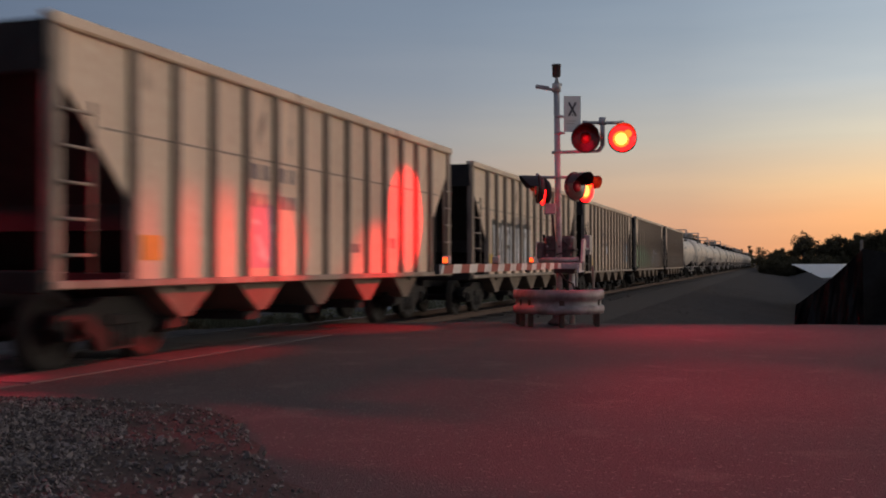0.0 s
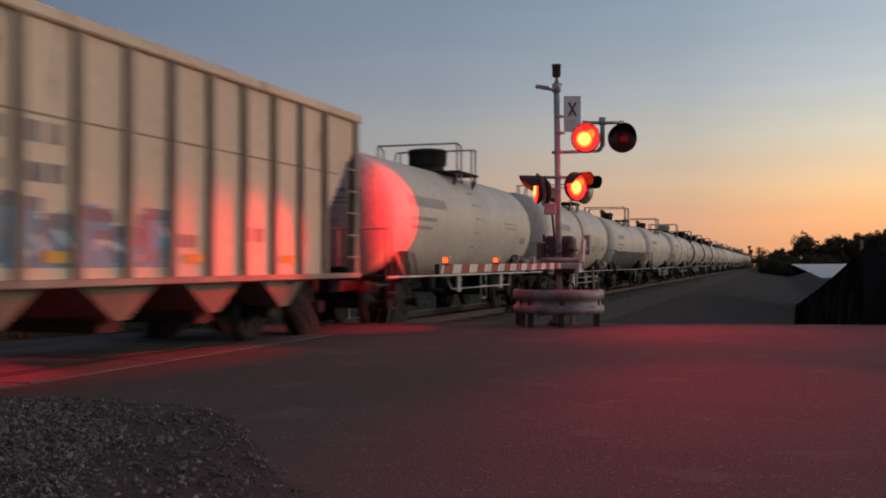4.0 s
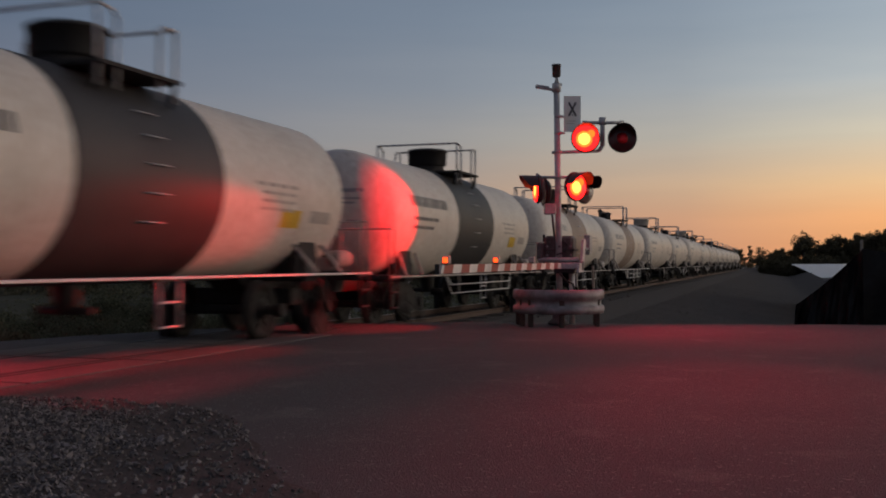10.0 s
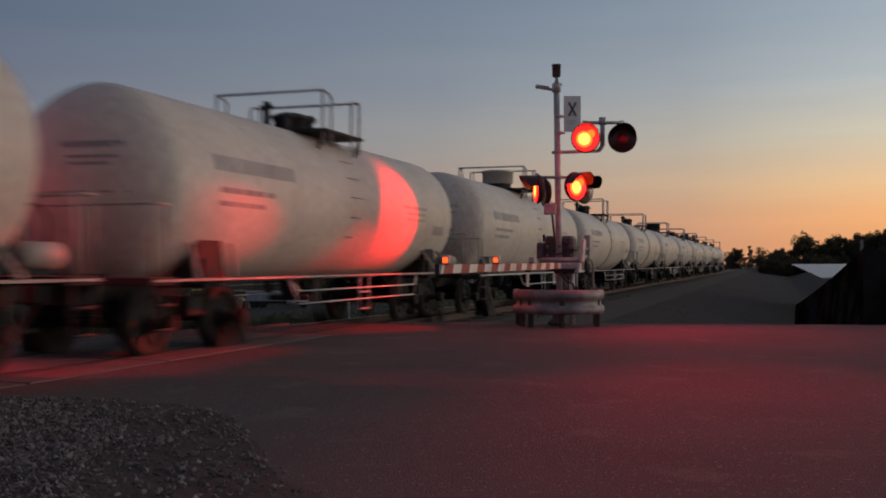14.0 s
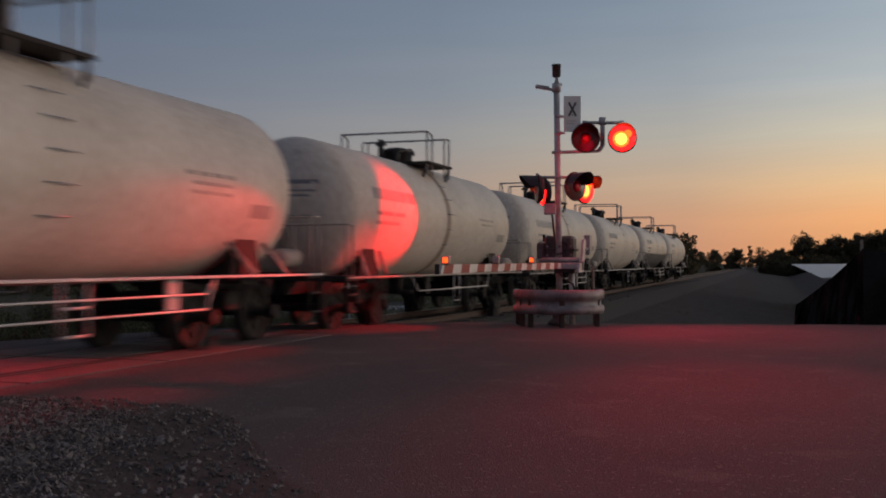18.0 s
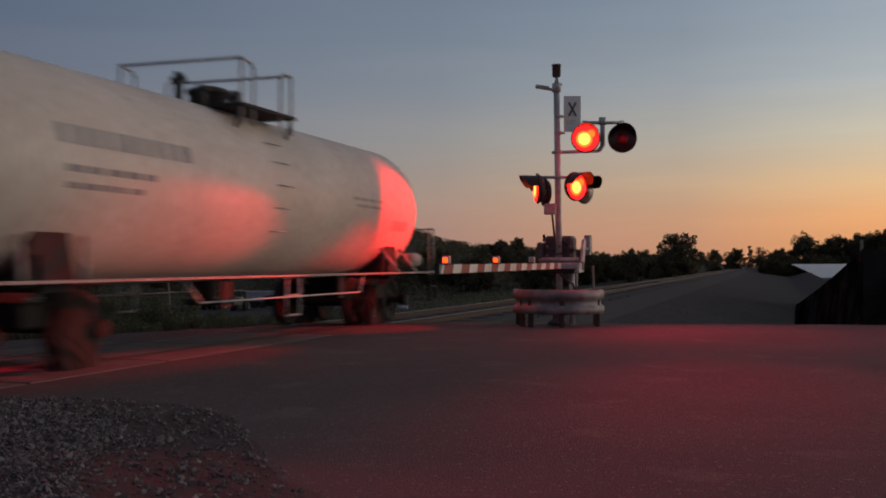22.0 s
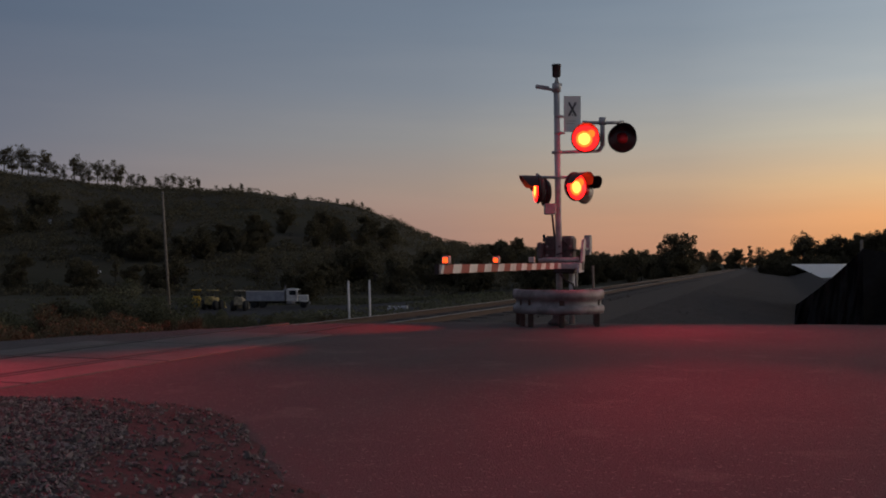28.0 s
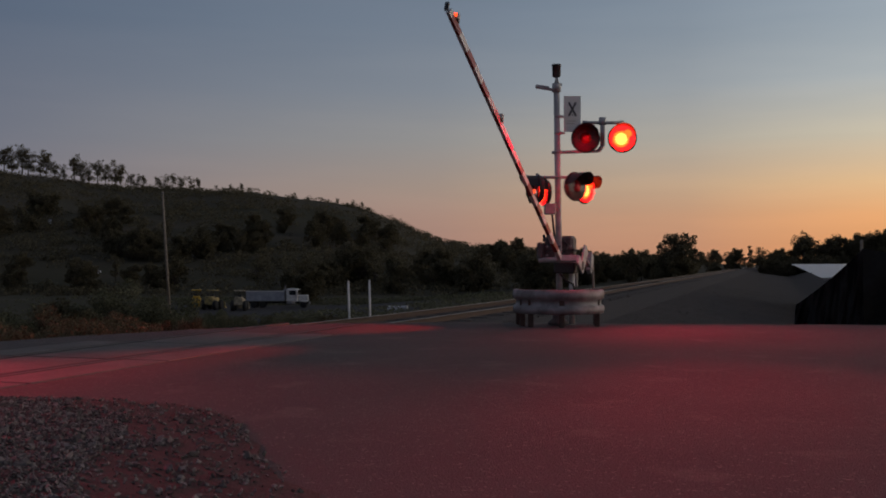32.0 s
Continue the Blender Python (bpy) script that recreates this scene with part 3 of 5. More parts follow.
def make_hopper(length):
    """An open-top ribbed hopper car with five bottom chutes."""
    car = empty("hopper_car", pose(TRACK_X, 0, 0), "weathered tan open hopper car with ribbed steel sides", "railway car", "hopper cars of the freight train")
    h = length / 2 - 0.85
    slope = h - 1.35
    for s in (-1, 1):
        x = s * (HALF_W - 0.09)
        bm = bmesh.new()
        prism(bm, [(-h, 3.72), (-h, 3.35), (-slope, 1.95), (-slope, 1.02), (slope, 1.02), (slope, 1.95), (h, 3.35), (h, 3.72)], x - 0.012, x + 0.012)
        part("side_sheet", bm, HOPPER_TAN, car)
        part("sheet_seam", box(x - 0.02, x + 0.02, -slope - 0.5, slope + 0.5, 2.7, 2.725), HOPPER_RIB, car)
        part("top_chord", box(x - 0.1, x + 0.1, -h, h, 3.68, 3.82, bevel=0.02), HOPPER_TAN, car)
        part("side_sill", box(x - 0.12, x + 0.1, -h, h, 0.94, 1.03, bevel=0.015), HOPPER_RIB, car)
        rib = finish(box(-0.055, 0.055, -0.06, 0.06, 1.02, 3.69, bevel=0.02), "rib", HOPPER_RIB)
        n = 13
        for i in range(n):
            y = -slope + 0.06 + (2 * slope - 0.12) * i / (n - 1)
            part("rib", rib, None, car, at=pose(s * (HALF_W - 0.05), y, 0))
        post = finish(box(-0.07, 0.07, -0.09, 0.09, 0.95, 3.7, bevel=0.02), "end_post", HOPPER_RIB)
        for e in (-1, 1):
            part("end_post", post, None, car, at=pose(s * (HALF_W - 0.1), e * (h - 0.1), 0))
            pairs = [((s * HALF_W, e * (h - 0.1), z), (s * HALF_W, e * (h - 0.62), z)) for z in (1.3, 1.68, 2.06, 2.44, 2.82)]
            pairs.append(((s * HALF_W, e * (h - 0.62), 1.1), (s * HALF_W, e * (h - 0.62), 2.95)))
            part("ladder", rods(pairs, 0.02, 6), HOPPER_RIB, car)
    # the sloping end sheets, the floor of the bays and the end frame
    for e in (-1, 1):
        bm = bmesh.new()
        pts = [(-HALF_W + 0.1, e * (h - 0.02), 3.4), (HALF_W - 0.1, e * (h - 0.02), 3.4), (HALF_W - 0.1, e * (slope - 0.05), 1.9), (-HALF_W + 0.1, e * (slope - 0.05), 1.9), (-HALF_W + 0.1, e * (slope - 1.2), 0.9), (HALF_W - 0.1, e * (slope - 1.2), 0.9)]
        v = [bm.verts.new(p) for p in pts]
        bm.faces.new((v[0], v[1], v[2], v[3])), bm.faces.new((v[3], v[2], v[5], v[4]))
        res = bmesh.ops.extrude_face_region(bm, geom=bm.faces[:])
        bmesh.ops.translate(bm, vec=(0, e * 0.02, -0.03), verts=[g for g in res["geom"] if isinstance(g, bmesh.types.BMVert)])
        # end sheet and plate painted black for the shade in the gap between cars
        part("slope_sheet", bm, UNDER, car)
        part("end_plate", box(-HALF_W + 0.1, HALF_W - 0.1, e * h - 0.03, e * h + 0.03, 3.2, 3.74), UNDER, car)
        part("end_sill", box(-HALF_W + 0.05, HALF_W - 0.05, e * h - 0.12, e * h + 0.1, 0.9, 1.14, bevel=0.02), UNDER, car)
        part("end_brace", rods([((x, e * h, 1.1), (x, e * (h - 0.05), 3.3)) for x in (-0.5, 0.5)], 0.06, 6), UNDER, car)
    part("centre_sill", box(-0.25, 0.25, -h - 0.1, h + 0.1, 0.72, 1.05), UNDER, car)
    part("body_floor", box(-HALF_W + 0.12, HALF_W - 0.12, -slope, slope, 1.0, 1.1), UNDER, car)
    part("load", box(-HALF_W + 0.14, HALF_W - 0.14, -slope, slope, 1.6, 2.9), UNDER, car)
    n = 5
    w = (2 * slope - 0.6) / n
    for i in range(n):
        y = -slope + 0.3 + w * (i + 0.5)
        bm = bmesh.new()
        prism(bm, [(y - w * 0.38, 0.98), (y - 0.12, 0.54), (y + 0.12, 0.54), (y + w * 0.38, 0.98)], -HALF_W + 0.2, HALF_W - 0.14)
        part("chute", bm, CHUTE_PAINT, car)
        part("chute_gate", box(-HALF_W + 0.3, HALF_W - 0.3, y - 0.2, y + 0.2, 0.4, 0.52), UNDER, car)
    rng = random.Random(5)
    bm = bmesh.new()
    for z0, z1 in ((2.42, 2.64), (2.02, 2.22)):
        for y0, y1 in ((-slope * 0.46, -slope * 0.34), (-slope * 0.3, -slope * 0.18)):
            bars(bm, HALF_W - 0.066, y0, y1, z0, z1, 2, rng, gap=0.4)
    bars(bm, HALF_W - 0.066, slope * 0.5, slope * 0.62, 1.5, 1.7, 2, rng)
    bars(bm, HALF_W - 0.066, slope * 0.2, slope * 0.28, 1.4, 1.56, 3, rng)
    part("lettering", bm, FADED_INK, car, "faded dark lettering")["kind"] = "stuff"
    part("reflector", box(HALF_W - 0.075, HALF_W - 0.06, -slope + 0.25, -slope + 0.65, 1.25, 1.55), YELLOW, car, "yellow reflective plate")
    running_gear(car, h - 1.75, length / 2)
    return car


def spray(car, y0, y1, z0, z1, material, seed, x, outline=None, shine=None, cell=0.72, flat_top=True):
    """Spray-painted letter shapes, too broken to read: crowded angular fills, dark strokes, a few bright ones."""
    rng = random.Random(seed)
    fill, dark, light = bmesh.new(), bmesh.new(), bmesh.new()
    n = max(2, int((y1 - y0) / cell))
    w, tall = (y1 - y0) / n, z1 - z0

    def shape(bm, pts, xx):
        bm.faces.new([bm.verts.new((xx, min(max(y, y0 - 0.1), y1 + 0.1), min(max(z, 1.04), z1 + 0.25))) for y, z in pts])

    def stroke(bm, p, q, width, xx):
        dy, dz = q[0] - p[0], q[1] - p[1]
        k = width / max(0.01, math.hypot(dy, dz)) / 2
        oy, oz = -dz * k, dy * k
        m = (p[0] + dy * 0.5 + rng.uniform(-0.05, 0.05), p[1] + dz * 0.5 + rng.uniform(-0.05, 0.05))
        shape(bm, [(p[0] + oy, p[1] + oz), (m[0] + oy, m[1] + oz), (q[0] + oy, q[1] + oz), (q[0] - oy, q[1] - oz), (m[0] - oy, m[1] - oz), (p[0] - oy, p[1] - oz)], xx)

    for i in range(n):
        c = y0 + w * (i + 0.5)
        top = z1 if flat_top else z1 - tall * rng.choice((0.0, 0.1, 0.3, 0.45))
        lean = rng.uniform(-0.12, 0.12) * w
        left, right = c - w * 0.52, c + w * 0.5
        pts = [(left, z0)]
        for t in (0.3, 0.6, 0.85):
            pts.append((left + rng.uniform(-0.1, 0.08) * w + lean * t, z0 + (top - z0) * t))
        pts += [(left + lean + w * 0.1, top - rng.uniform(0, 0.12) * tall), (c + lean + rng.uniform(-0.2, 0.2) * w, top + (0 if flat_top else rng.uniform(0, 0.2) * tall)), (right + lean, top - rng.uniform(0, 0.2) * tall)]
        for t in (0.7, 0.4, 0.15):
            pts.append((right + rng.uniform(-0.12, 0.06) * w + lean * t, z0 + (top - z0) * t))
        pts.append((right, z0))
        shape(fill, pts, x + 0.001 + 0.0004 * (i % 3))
        # outlines and inner strokes
        stroke(dark, (left, z0 + 0.05), (left + lean, top), 0.17, x + 0.004)
        stroke(dark, (left + lean, top), (right + lean, top - rng.uniform(0, 0.1) * tall), 0.14, x + 0.0045)
        kind = rng.randrange(4)
        a, b = c - w * 0.16, c + w * 0.2
        if kind == 0:
            stroke(dark, (c, z0), (c + lean, z0 + tall * 0.35), 0.16, x + 0.005)
            stroke(dark, (a, z0 + tall * 0.62), (b, z0 + tall * 0.66), 0.12, x + 0.005)
        elif kind == 1:
            stroke(dark, (b, z0 + tall * 0.3), (b, z0 + tall * 0.75), 0.2, x + 0.005)
        elif kind == 2:
            stroke(dark, (a, z0), (c, z0 + tall * 0.4), 0.1, x + 0.005), stroke(dark, (c, z0 + tall * 0.4), (b, z0), 0.09, x + 0.0055)
            stroke(dark, (c - 0.05, z0 + tall * 0.7), (c + 0.1, z0 + tall * 0.72), 0.14, x + 0.005)
        else:
            stroke(dark, (a, z0 + tall * 0.5), (right, z0 + tall * 0.45), 0.1, x + 0.005)
            stroke(dark, (b, z0 + tall * 0.75), (right, z0 + tall * 0.8), 0.1, x + 0.005)
        for _ in range(2):
            p = (c + rng.uniform(-0.4, 0.4) * w, z0 + rng.uniform(0.1, 0.8) * tall)
            stroke(light, p, (p[0] + rng.uniform(-0.3, 0.3), p[1] + rng.uniform(-0.3, 0.3)), rng.uniform(0.04, 0.1), x + 0.007)
    part("graffiti", fill, material, car, "unreadable spray-painted graffiti")["kind"] = "stuff"
    part("graffiti", dark, outline or DARK_LETTER, car, "dark graffiti strokes")["kind"] = "stuff"
    part("graffiti", light, shine or WHITE_SPRAY, car, "pale graffiti strokes")["kind"] = "stuff"


TANK_R, TANK_Z = 1.35, 2.28


def tank_band(bm, zc, y0, y1, r, z_cut=None, index=0):
    """A coat of paint round the tank from y0 to y1, or only below a height."""
    seg = 48
    rings = [[bm.verts.new((r * math.cos(2 * math.pi * i / seg), y, zc + r * math.sin(2 * math.pi * i / seg))) for i in range(seg)] for y in (y0, y1)]
    for i in range(seg):
        q = [rings[0][i], rings[0][(i + 1) % seg], rings[1][(i + 1) % seg], rings[1][i]]
        if z_cut and max(v.co.z for v in q) > z_cut:
            continue
        f = bm.faces.new(q)
        f.smooth, f.material_index = True, index


def make_tank_car(length, style, dome, seed):
    names = {"plain": "off-white tank car with a railed top platform", "band": "off-white tank car with a broad black band round its middle", "brown": "off-white tank car with a brown stained band round its middle", "low": "off-white tank car with a dark grey lower half"}
    car = empty("tank_car", pose(TRACK_X, 0, 0), names[style], "railway car", "tank cars of the freight train")
    rng = random.Random(seed)
    half = length / 2
    tank_r = {1: 1.4, 4: 1.42, 10: 1.38, 12: 1.4}.get(seed, TANK_R)
    tank_z = TANK_Z - TANK_R + tank_r
    shell = half - 0.78
    body = shell - 0.62
    prof = [(tank_r * q, -shell + d) for q, d in ((0.01, 0.0), (0.3, 0.03), (0.58, 0.12), (0.81, 0.29), (0.95, 0.48))] + [(tank_r, -body)]
    prof += [(tank_r, -body + 2 * body * i / 8) for i in range(1, 8)]
    prof += [(r, -y) for r, y in reversed(prof[:6])]
    bm = bmesh.new()
    lathe(bm, prof, "Y", seg=48)
    bmesh.ops.translate(bm, vec=(0, 0, tank_z), verts=bm.verts[:])
    tank = part("tank", bm, TANK_WHITE, car, smooth=True)
    for y in (-body * 0.4, body * 0.4):
        bm = bmesh.new()
        tank_band(bm, tank_z, y - 0.02, y + 0.02, tank_r + 0.006)
        part("weld_seam", bm, TANK_WHITE, tank)
    if style in ("band", "brown"):
        bm = bmesh.new()
        tank_band(bm, tank_z, -1.55, 1.55, tank_r + 0.008)
        part("painted_band", bm, TANK_BLACK if style == "band" else TANK_BROWN, tank, "black painted band" if style == "band" else "brown stained band")
    if style == "low":
        bm = bmesh.new()
        tank_band(bm, tank_z, -body - 0.02, body + 0.02, tank_r + 0.008, tank_z - 0.2)
        part("lower_paint", bm, TANK_GREY, tank, "dark grey lower paint")
    if seed in STREAKS:
        bm = bmesh.new()
        w = STREAKS[seed]
        tank_band(bm, tank_z, -0.1 - w, -0.1 + w, tank_r + 0.007)
        part("spill_streak", bm, TANK_BROWN, tank, "brown spill streak")
    # lettering as bars, on the side towards the road
    t = (tank_r, tank_z)
    bm = bars(bmesh.new(), 1, -body * 0.86, -body * 0.42, 2.5, 2.72, 10, rng, t, 0.4)
    bars(bm, 1, -body * 0.84, -body * 0.55, 2.2, 2.28, 5, rng, t)
    bars(bm, 1, -body * 0.84, -body * 0.6, 2.02, 2.09, 5, rng, t)
    part("lettering", bm, DARK_LETTER if style == "band" else GREY_LETTER, tank, "dark lettering")["kind"] = "stuff"
    bm = bars(bmesh.new(), 1, body * 0.45, body * 0.7, 2.35, 2.41, 4, rng, t)
    for z in (2.23, 2.11, 1.99, 1.87)[:1 + seed * 7 % 4]:
        bars(bm, 1, body * 0.48, body * 0.68, z, z + 0.05, 4, rng, t)
    bars(bm, 1, body * 0.78, body * 0.95, 1.85, 2.05, 1, rng, t)
    part("small_print", bm, WORN_PRINT, tank)["kind"] = "stuff"
    if style == "band" or seed in (1, 8, 14, 19):
        y = 0.36 if seed in (1, 8) else 0.6
        part("placard", bars(bmesh.new(), 1, body * y, body * (y + 0.12), 1.75, 2.03, 1, rng, t, 0.01), YELLOW, tank, "yellow placard")
    head = [0.0, 0.3, 0.58, 0.81, 0.95]
    dish = [0.0, 0.03, 0.12, 0.29, 0.48]
    for e in (-1, 1):
        bm = bmesh.new()
        for x0, x1, z0, z1 in ((-0.1, 0.75, 0.42, 0.5), (0.0, 0.7, 0.28, 0.32), (0.05, 0.6, 0.19, 0.23), (-0.85, 0.85, -0.16, -0.135)):
            n = 6
            grid = []
            for k in range(n + 1):
                x = -e * (x0 + (x1 - x0) * k / n)
                grid.append([bm.verts.new((x, e * (shell - float(np.interp(math.hypot(x, z) / tank_r, head, dish)) + 0.006), tank_z + z)) for z in (z0, z1)])
            for (a, b), (c, d) in zip(grid, grid[1:]):
                bm.faces.new((a, c, d, b))
        part("head_marking", bm, GREY_LETTER, tank, "faded marks on the tank head")["kind"] = "stuff"
    # top platform, dome and rails
    top = tank_z + tank_r
    dome_dark = dome == "black"
    dome_mat = TANK_BLACK if dome_dark else TANK_WHITE
    if dome == "valves":
        bm = lathe(bmesh.new(), [(0.3, top - 0.08), (0.3, top + 0.25), (0.34, top + 0.25), (0.34, top + 0.31), (0.2, top + 0.36), (0.02, top + 0.37)], "Z", 20)
        part("manway", bm, TANK_BLACK, car, "black manway cover")
        for dx, dy, hh in ((0.15, 0.5, 0.34), (-0.2, 0.6, 0.45), (0.2, -0.5, 0.3), (-0.15, -0.6, 0.5), (0.05, 0.75, 0.42)):
            bm = rod(bmesh.new(), (dx, dy, top - 0.06), (dx, dy, top + hh), 0.07, seg=8)
            rod(bm, (dx - 0.12, dy, top + hh * 0.8), (dx + 0.12, dy, top + hh * 0.8), 0.045, seg=8)
            part("valve", bm, TANK_BLACK, car)
    else:
        bm = lathe(bmesh.new(), [(0.44, top + 0.14), (0.49, top + 0.18), (0.5, top + 0.5), (0.52, top + 0.5), (0.52, top + 0.54), (0.46, top + 0.57), (0.02, top + 0.6)], "Z", 24)
        part("dome_base", lathe(bmesh.new(), [(0.46, top - 0.16), (0.46, top + 0.0), (0.43, top + 0.04), (0.43, top + 0.2)], "Z", 24), UNDER, car, "grimy black dome neck")
        part("dome", bm, dome_mat, car, "black valve dome" if dome_dark else "off-white valve dome")
    for e in (-1, 1):
        # cross rails at both ends of the platform, with short returns
        x, y, zt, r = 1.05, e * 0.8, top + 0.62, 0.024
        pairs = [((-x, y, zt), (x, y, zt))]
        for s in (-1, 1):
            pairs += [((s * x, y, top - 0.35), (s * x, y, zt)), ((s * x, y, zt), (s * x, y - e * 0.28, zt - 0.03)), ((s * x, y - e * 0.28, zt - 0.03), (s * x, y - e * 0.36, zt - 0.12)), ((s * x, y - e * 0.36, zt - 0.12), (s * x, y - e * 0.36, top - 0.35))]
        part("railing", rods(pairs, r, 6), GREY_PAINT, car)
    for s in (-1, 1):
        part("platform", box(s * 0.82 - 0.3, s * 0.82 + 0.3, -0.85, 0.85, top - 0.1, top - 0.05), UNDER, car)
        for y in (-0.8, 0.8):
            part("platform_strut", rods([((s * 1.05, y, top - 0.08), (s * 0.95, y, top - 0.42))], 0.03, 6), UNDER, car)
        # rungs on the side and the foot ladder below the walkway
        for z in (1.7, 2.05, 2.4, 2.75, 3.05):
            xx = math.sqrt(tank_r ** 2 - (z - tank_z) ** 2) + 0.05
            part("rung", rods([((s * xx, -0.2, z), (s * xx, 0.2, z)), ((s * xx, -0.2, z), (s * (xx - 0.1), -0.2, z)), ((s * xx, 0.2, z), (s * (xx - 0.1), 0.2, z))], 0.009, 6), GREY_PAINT, car)
        foot = [((s * 1.5, -0.22, z), (s * 1.5, 0.22, z)) for z in (0.42, 0.72)] + [((s * 1.5, y, 0.4), (s * 1.5, y, 1.04)) for y in (-0.22, 0.22)]
        part("ladder", rods(foot, 0.018, 6), GREY_PAINT, car)
        part("running_board", box(s * 1.4 - 0.13, s * 1.4 + 0.13, -half + 0.5, half - 0.5, 1.0, 1.034, bevel=0.006), WHITE_PAINT if seed % 3 == 0 else SILL_PAINT, car)
        if seed % 4 != 2:
            for z in (0.6, 0.8) if seed % 2 else (0.7,):
                part("safety_rail", rods([((s * 1.5, -2.6, z), (s * 1.5, 2.6, z)), ((s * 1.5, -2.6, z), (s * 1.45, -2.9, 1.0)), ((s * 1.5, 2.6, z), (s * 1.45, 2.9, 1.0))], 0.014, 6), WHITE_PAINT, car)
            for y in (-1.9, 1.9):
                part("rail_bracket", box(s * 1.44 - 0.02, s * 1.44 + 0.02, y - 0.12, y + 0.12, 0.62, 1.0), UNDER if seed % 3 else GREY_PAINT, car)
        for e in (-1, 1):
            ye = e * (half - 0.55)
            hr = [((s * 1.45, ye, 1.05), (s * 1.45, ye, 1.95)), ((s * 1.45, ye, 1.95), (s * 1.45, ye - e * 0.3, 1.95)), ((s * 1.45, ye - e * 0.3, 1.95), (s * 1.45, ye - e * 0.3, 1.05))]
            part("handrail", rods(hr, 0.018, 6), SILL_PAINT, car)
            part("corner_step", rods([((s * 1.48, ye, 1.05), (s * 1.48, ye, 0.4)), ((s * 1.48, ye - e * 0.4, 1.05), (s * 1.48, ye - e * 0.4, 0.4)), ((s * 1.48, ye, 0.42), (s * 1.48, ye - e * 0.4, 0.42)), ((s * 1.48, ye, 0.72), (s * 1.48, ye - e * 0.4, 0.72))], 0.022, 6), UNDER, car)
    for e in (-1, 1):
        part("end_platform", box(-1.5, 1.5, e * (half - 0.75) - 0.3, e * (half - 0.75) + 0.25, 0.96, 1.06, bevel=0.01), UNDER, car)
        bm = bmesh.new()
        prism(bm, [(e * (half - 0.5), 0.72), (e * (half - 0.5), 1.05), (e * (body - 1.6), 1.2), (e * (body - 1.9), 1.0), (e * (body - 1.4), 0.72)], -0.32, 0.32)
        part("stub_sill", bm, UNDER, car)
        bm = bmesh.new()
        y = e * (half - 2.35)
        for s in (-1, 1):
            prism(bm, [(y - 0.45, 0.95), (y + 0.45, 0.95), (y + 0.28, 1.6), (y - 0.28, 1.6)], s * 1.08 - 0.05, s * 1.08 + 0.05)
        soft_box(bm, -1.2, 1.2, y - 0.25, y + 0.25, 0.9, 1.3)
        part("saddle", bm, UNDER, car)
    part("bottom_outlet", rod(rod(bmesh.new(), (0, 0, 1.15), (0, 0, 0.55), 0.22, 0.13, seg=14), (-0.4, 0, 0.6), (0.4, 0, 0.6), 0.05, seg=8), UNDER, car)
    bm = lathe(bmesh.new(), [(0.02, -0.32), (0.1, -0.31), (0.15, -0.25), (0.15, 0.25), (0.1, 0.31), (0.02, 0.32)], "Y", 18, m=Matrix.Translation((1.12, half - 1.02, 1.28)))
    part("brake_reservoir", bm, SILL_PAINT, car, "pale cylindrical air reservoir")
    for e in (-1, 1):
        ye = e * (half - 0.55)
        part("end_rail", rods([((-1.45, ye, 1.95), (1.45, ye, 1.95)), ((-0.45, ye, 1.05), (-0.45, ye, 1.95)), ((0.45, ye, 1.05), (0.45, ye, 1.95))], 0.018, 6), SILL_PAINT, car)
        yb = e * (half - 2.35)
        for s in (-1, 1):
            for d0, d1 in ((-0.55, -0.2), (0.5, 0.75)):
                part("saddle_brace", rods([((s * 1.14, yb + e * d0, 1.5), (s * 1.42, yb + e * d1, 1.03))], 0.035, 6), SILL_PAINT, car)
    part("brake_wheel", lathe(bmesh.new(), [(0.26, -0.02), (0.29, -0.02), (0.29, 0.02), (0.26, 0.02), (0.26, -0.02)], "Y", 20, m=Matrix.Translation((0.55, half - 0.5, 1.6)), cap=False), RUST, car)
    running_gear(car, half - 2.35, half)
    return car


SPEED = 16.44
# where the couplings of the train stand along the track at the start
STREAKS = {1: 0.25, 4: 0.3, 13: 0.2, 14: 0.35, 16: 0.12, 17: 0.1}
JOINTS = [-7.39, 7.66, 22.68, 37.84, 52.85, 68.03, 83.14, 97.42, 112.02, 126.33, 140.45, 154.18, 168.11, 181.94, 195.86, 210.08, 224.29, 239.96, 253.88, 269.26, 283.96, 298.17, 311.42, 324.96, 339.66, 353.68, 368.28, 382.98]
STYLES = {2: "low", 5: "band", 6: "band", 7: "band", 8: "brown", 9: "brown", 19: "low"}
DOMES = {1: "white", 4: "white", 10: "white", 12: "white", 0: "black", 5: "black", 6: "black", 7: "black", 8: "black", 15: "black"}
TRAIN = []


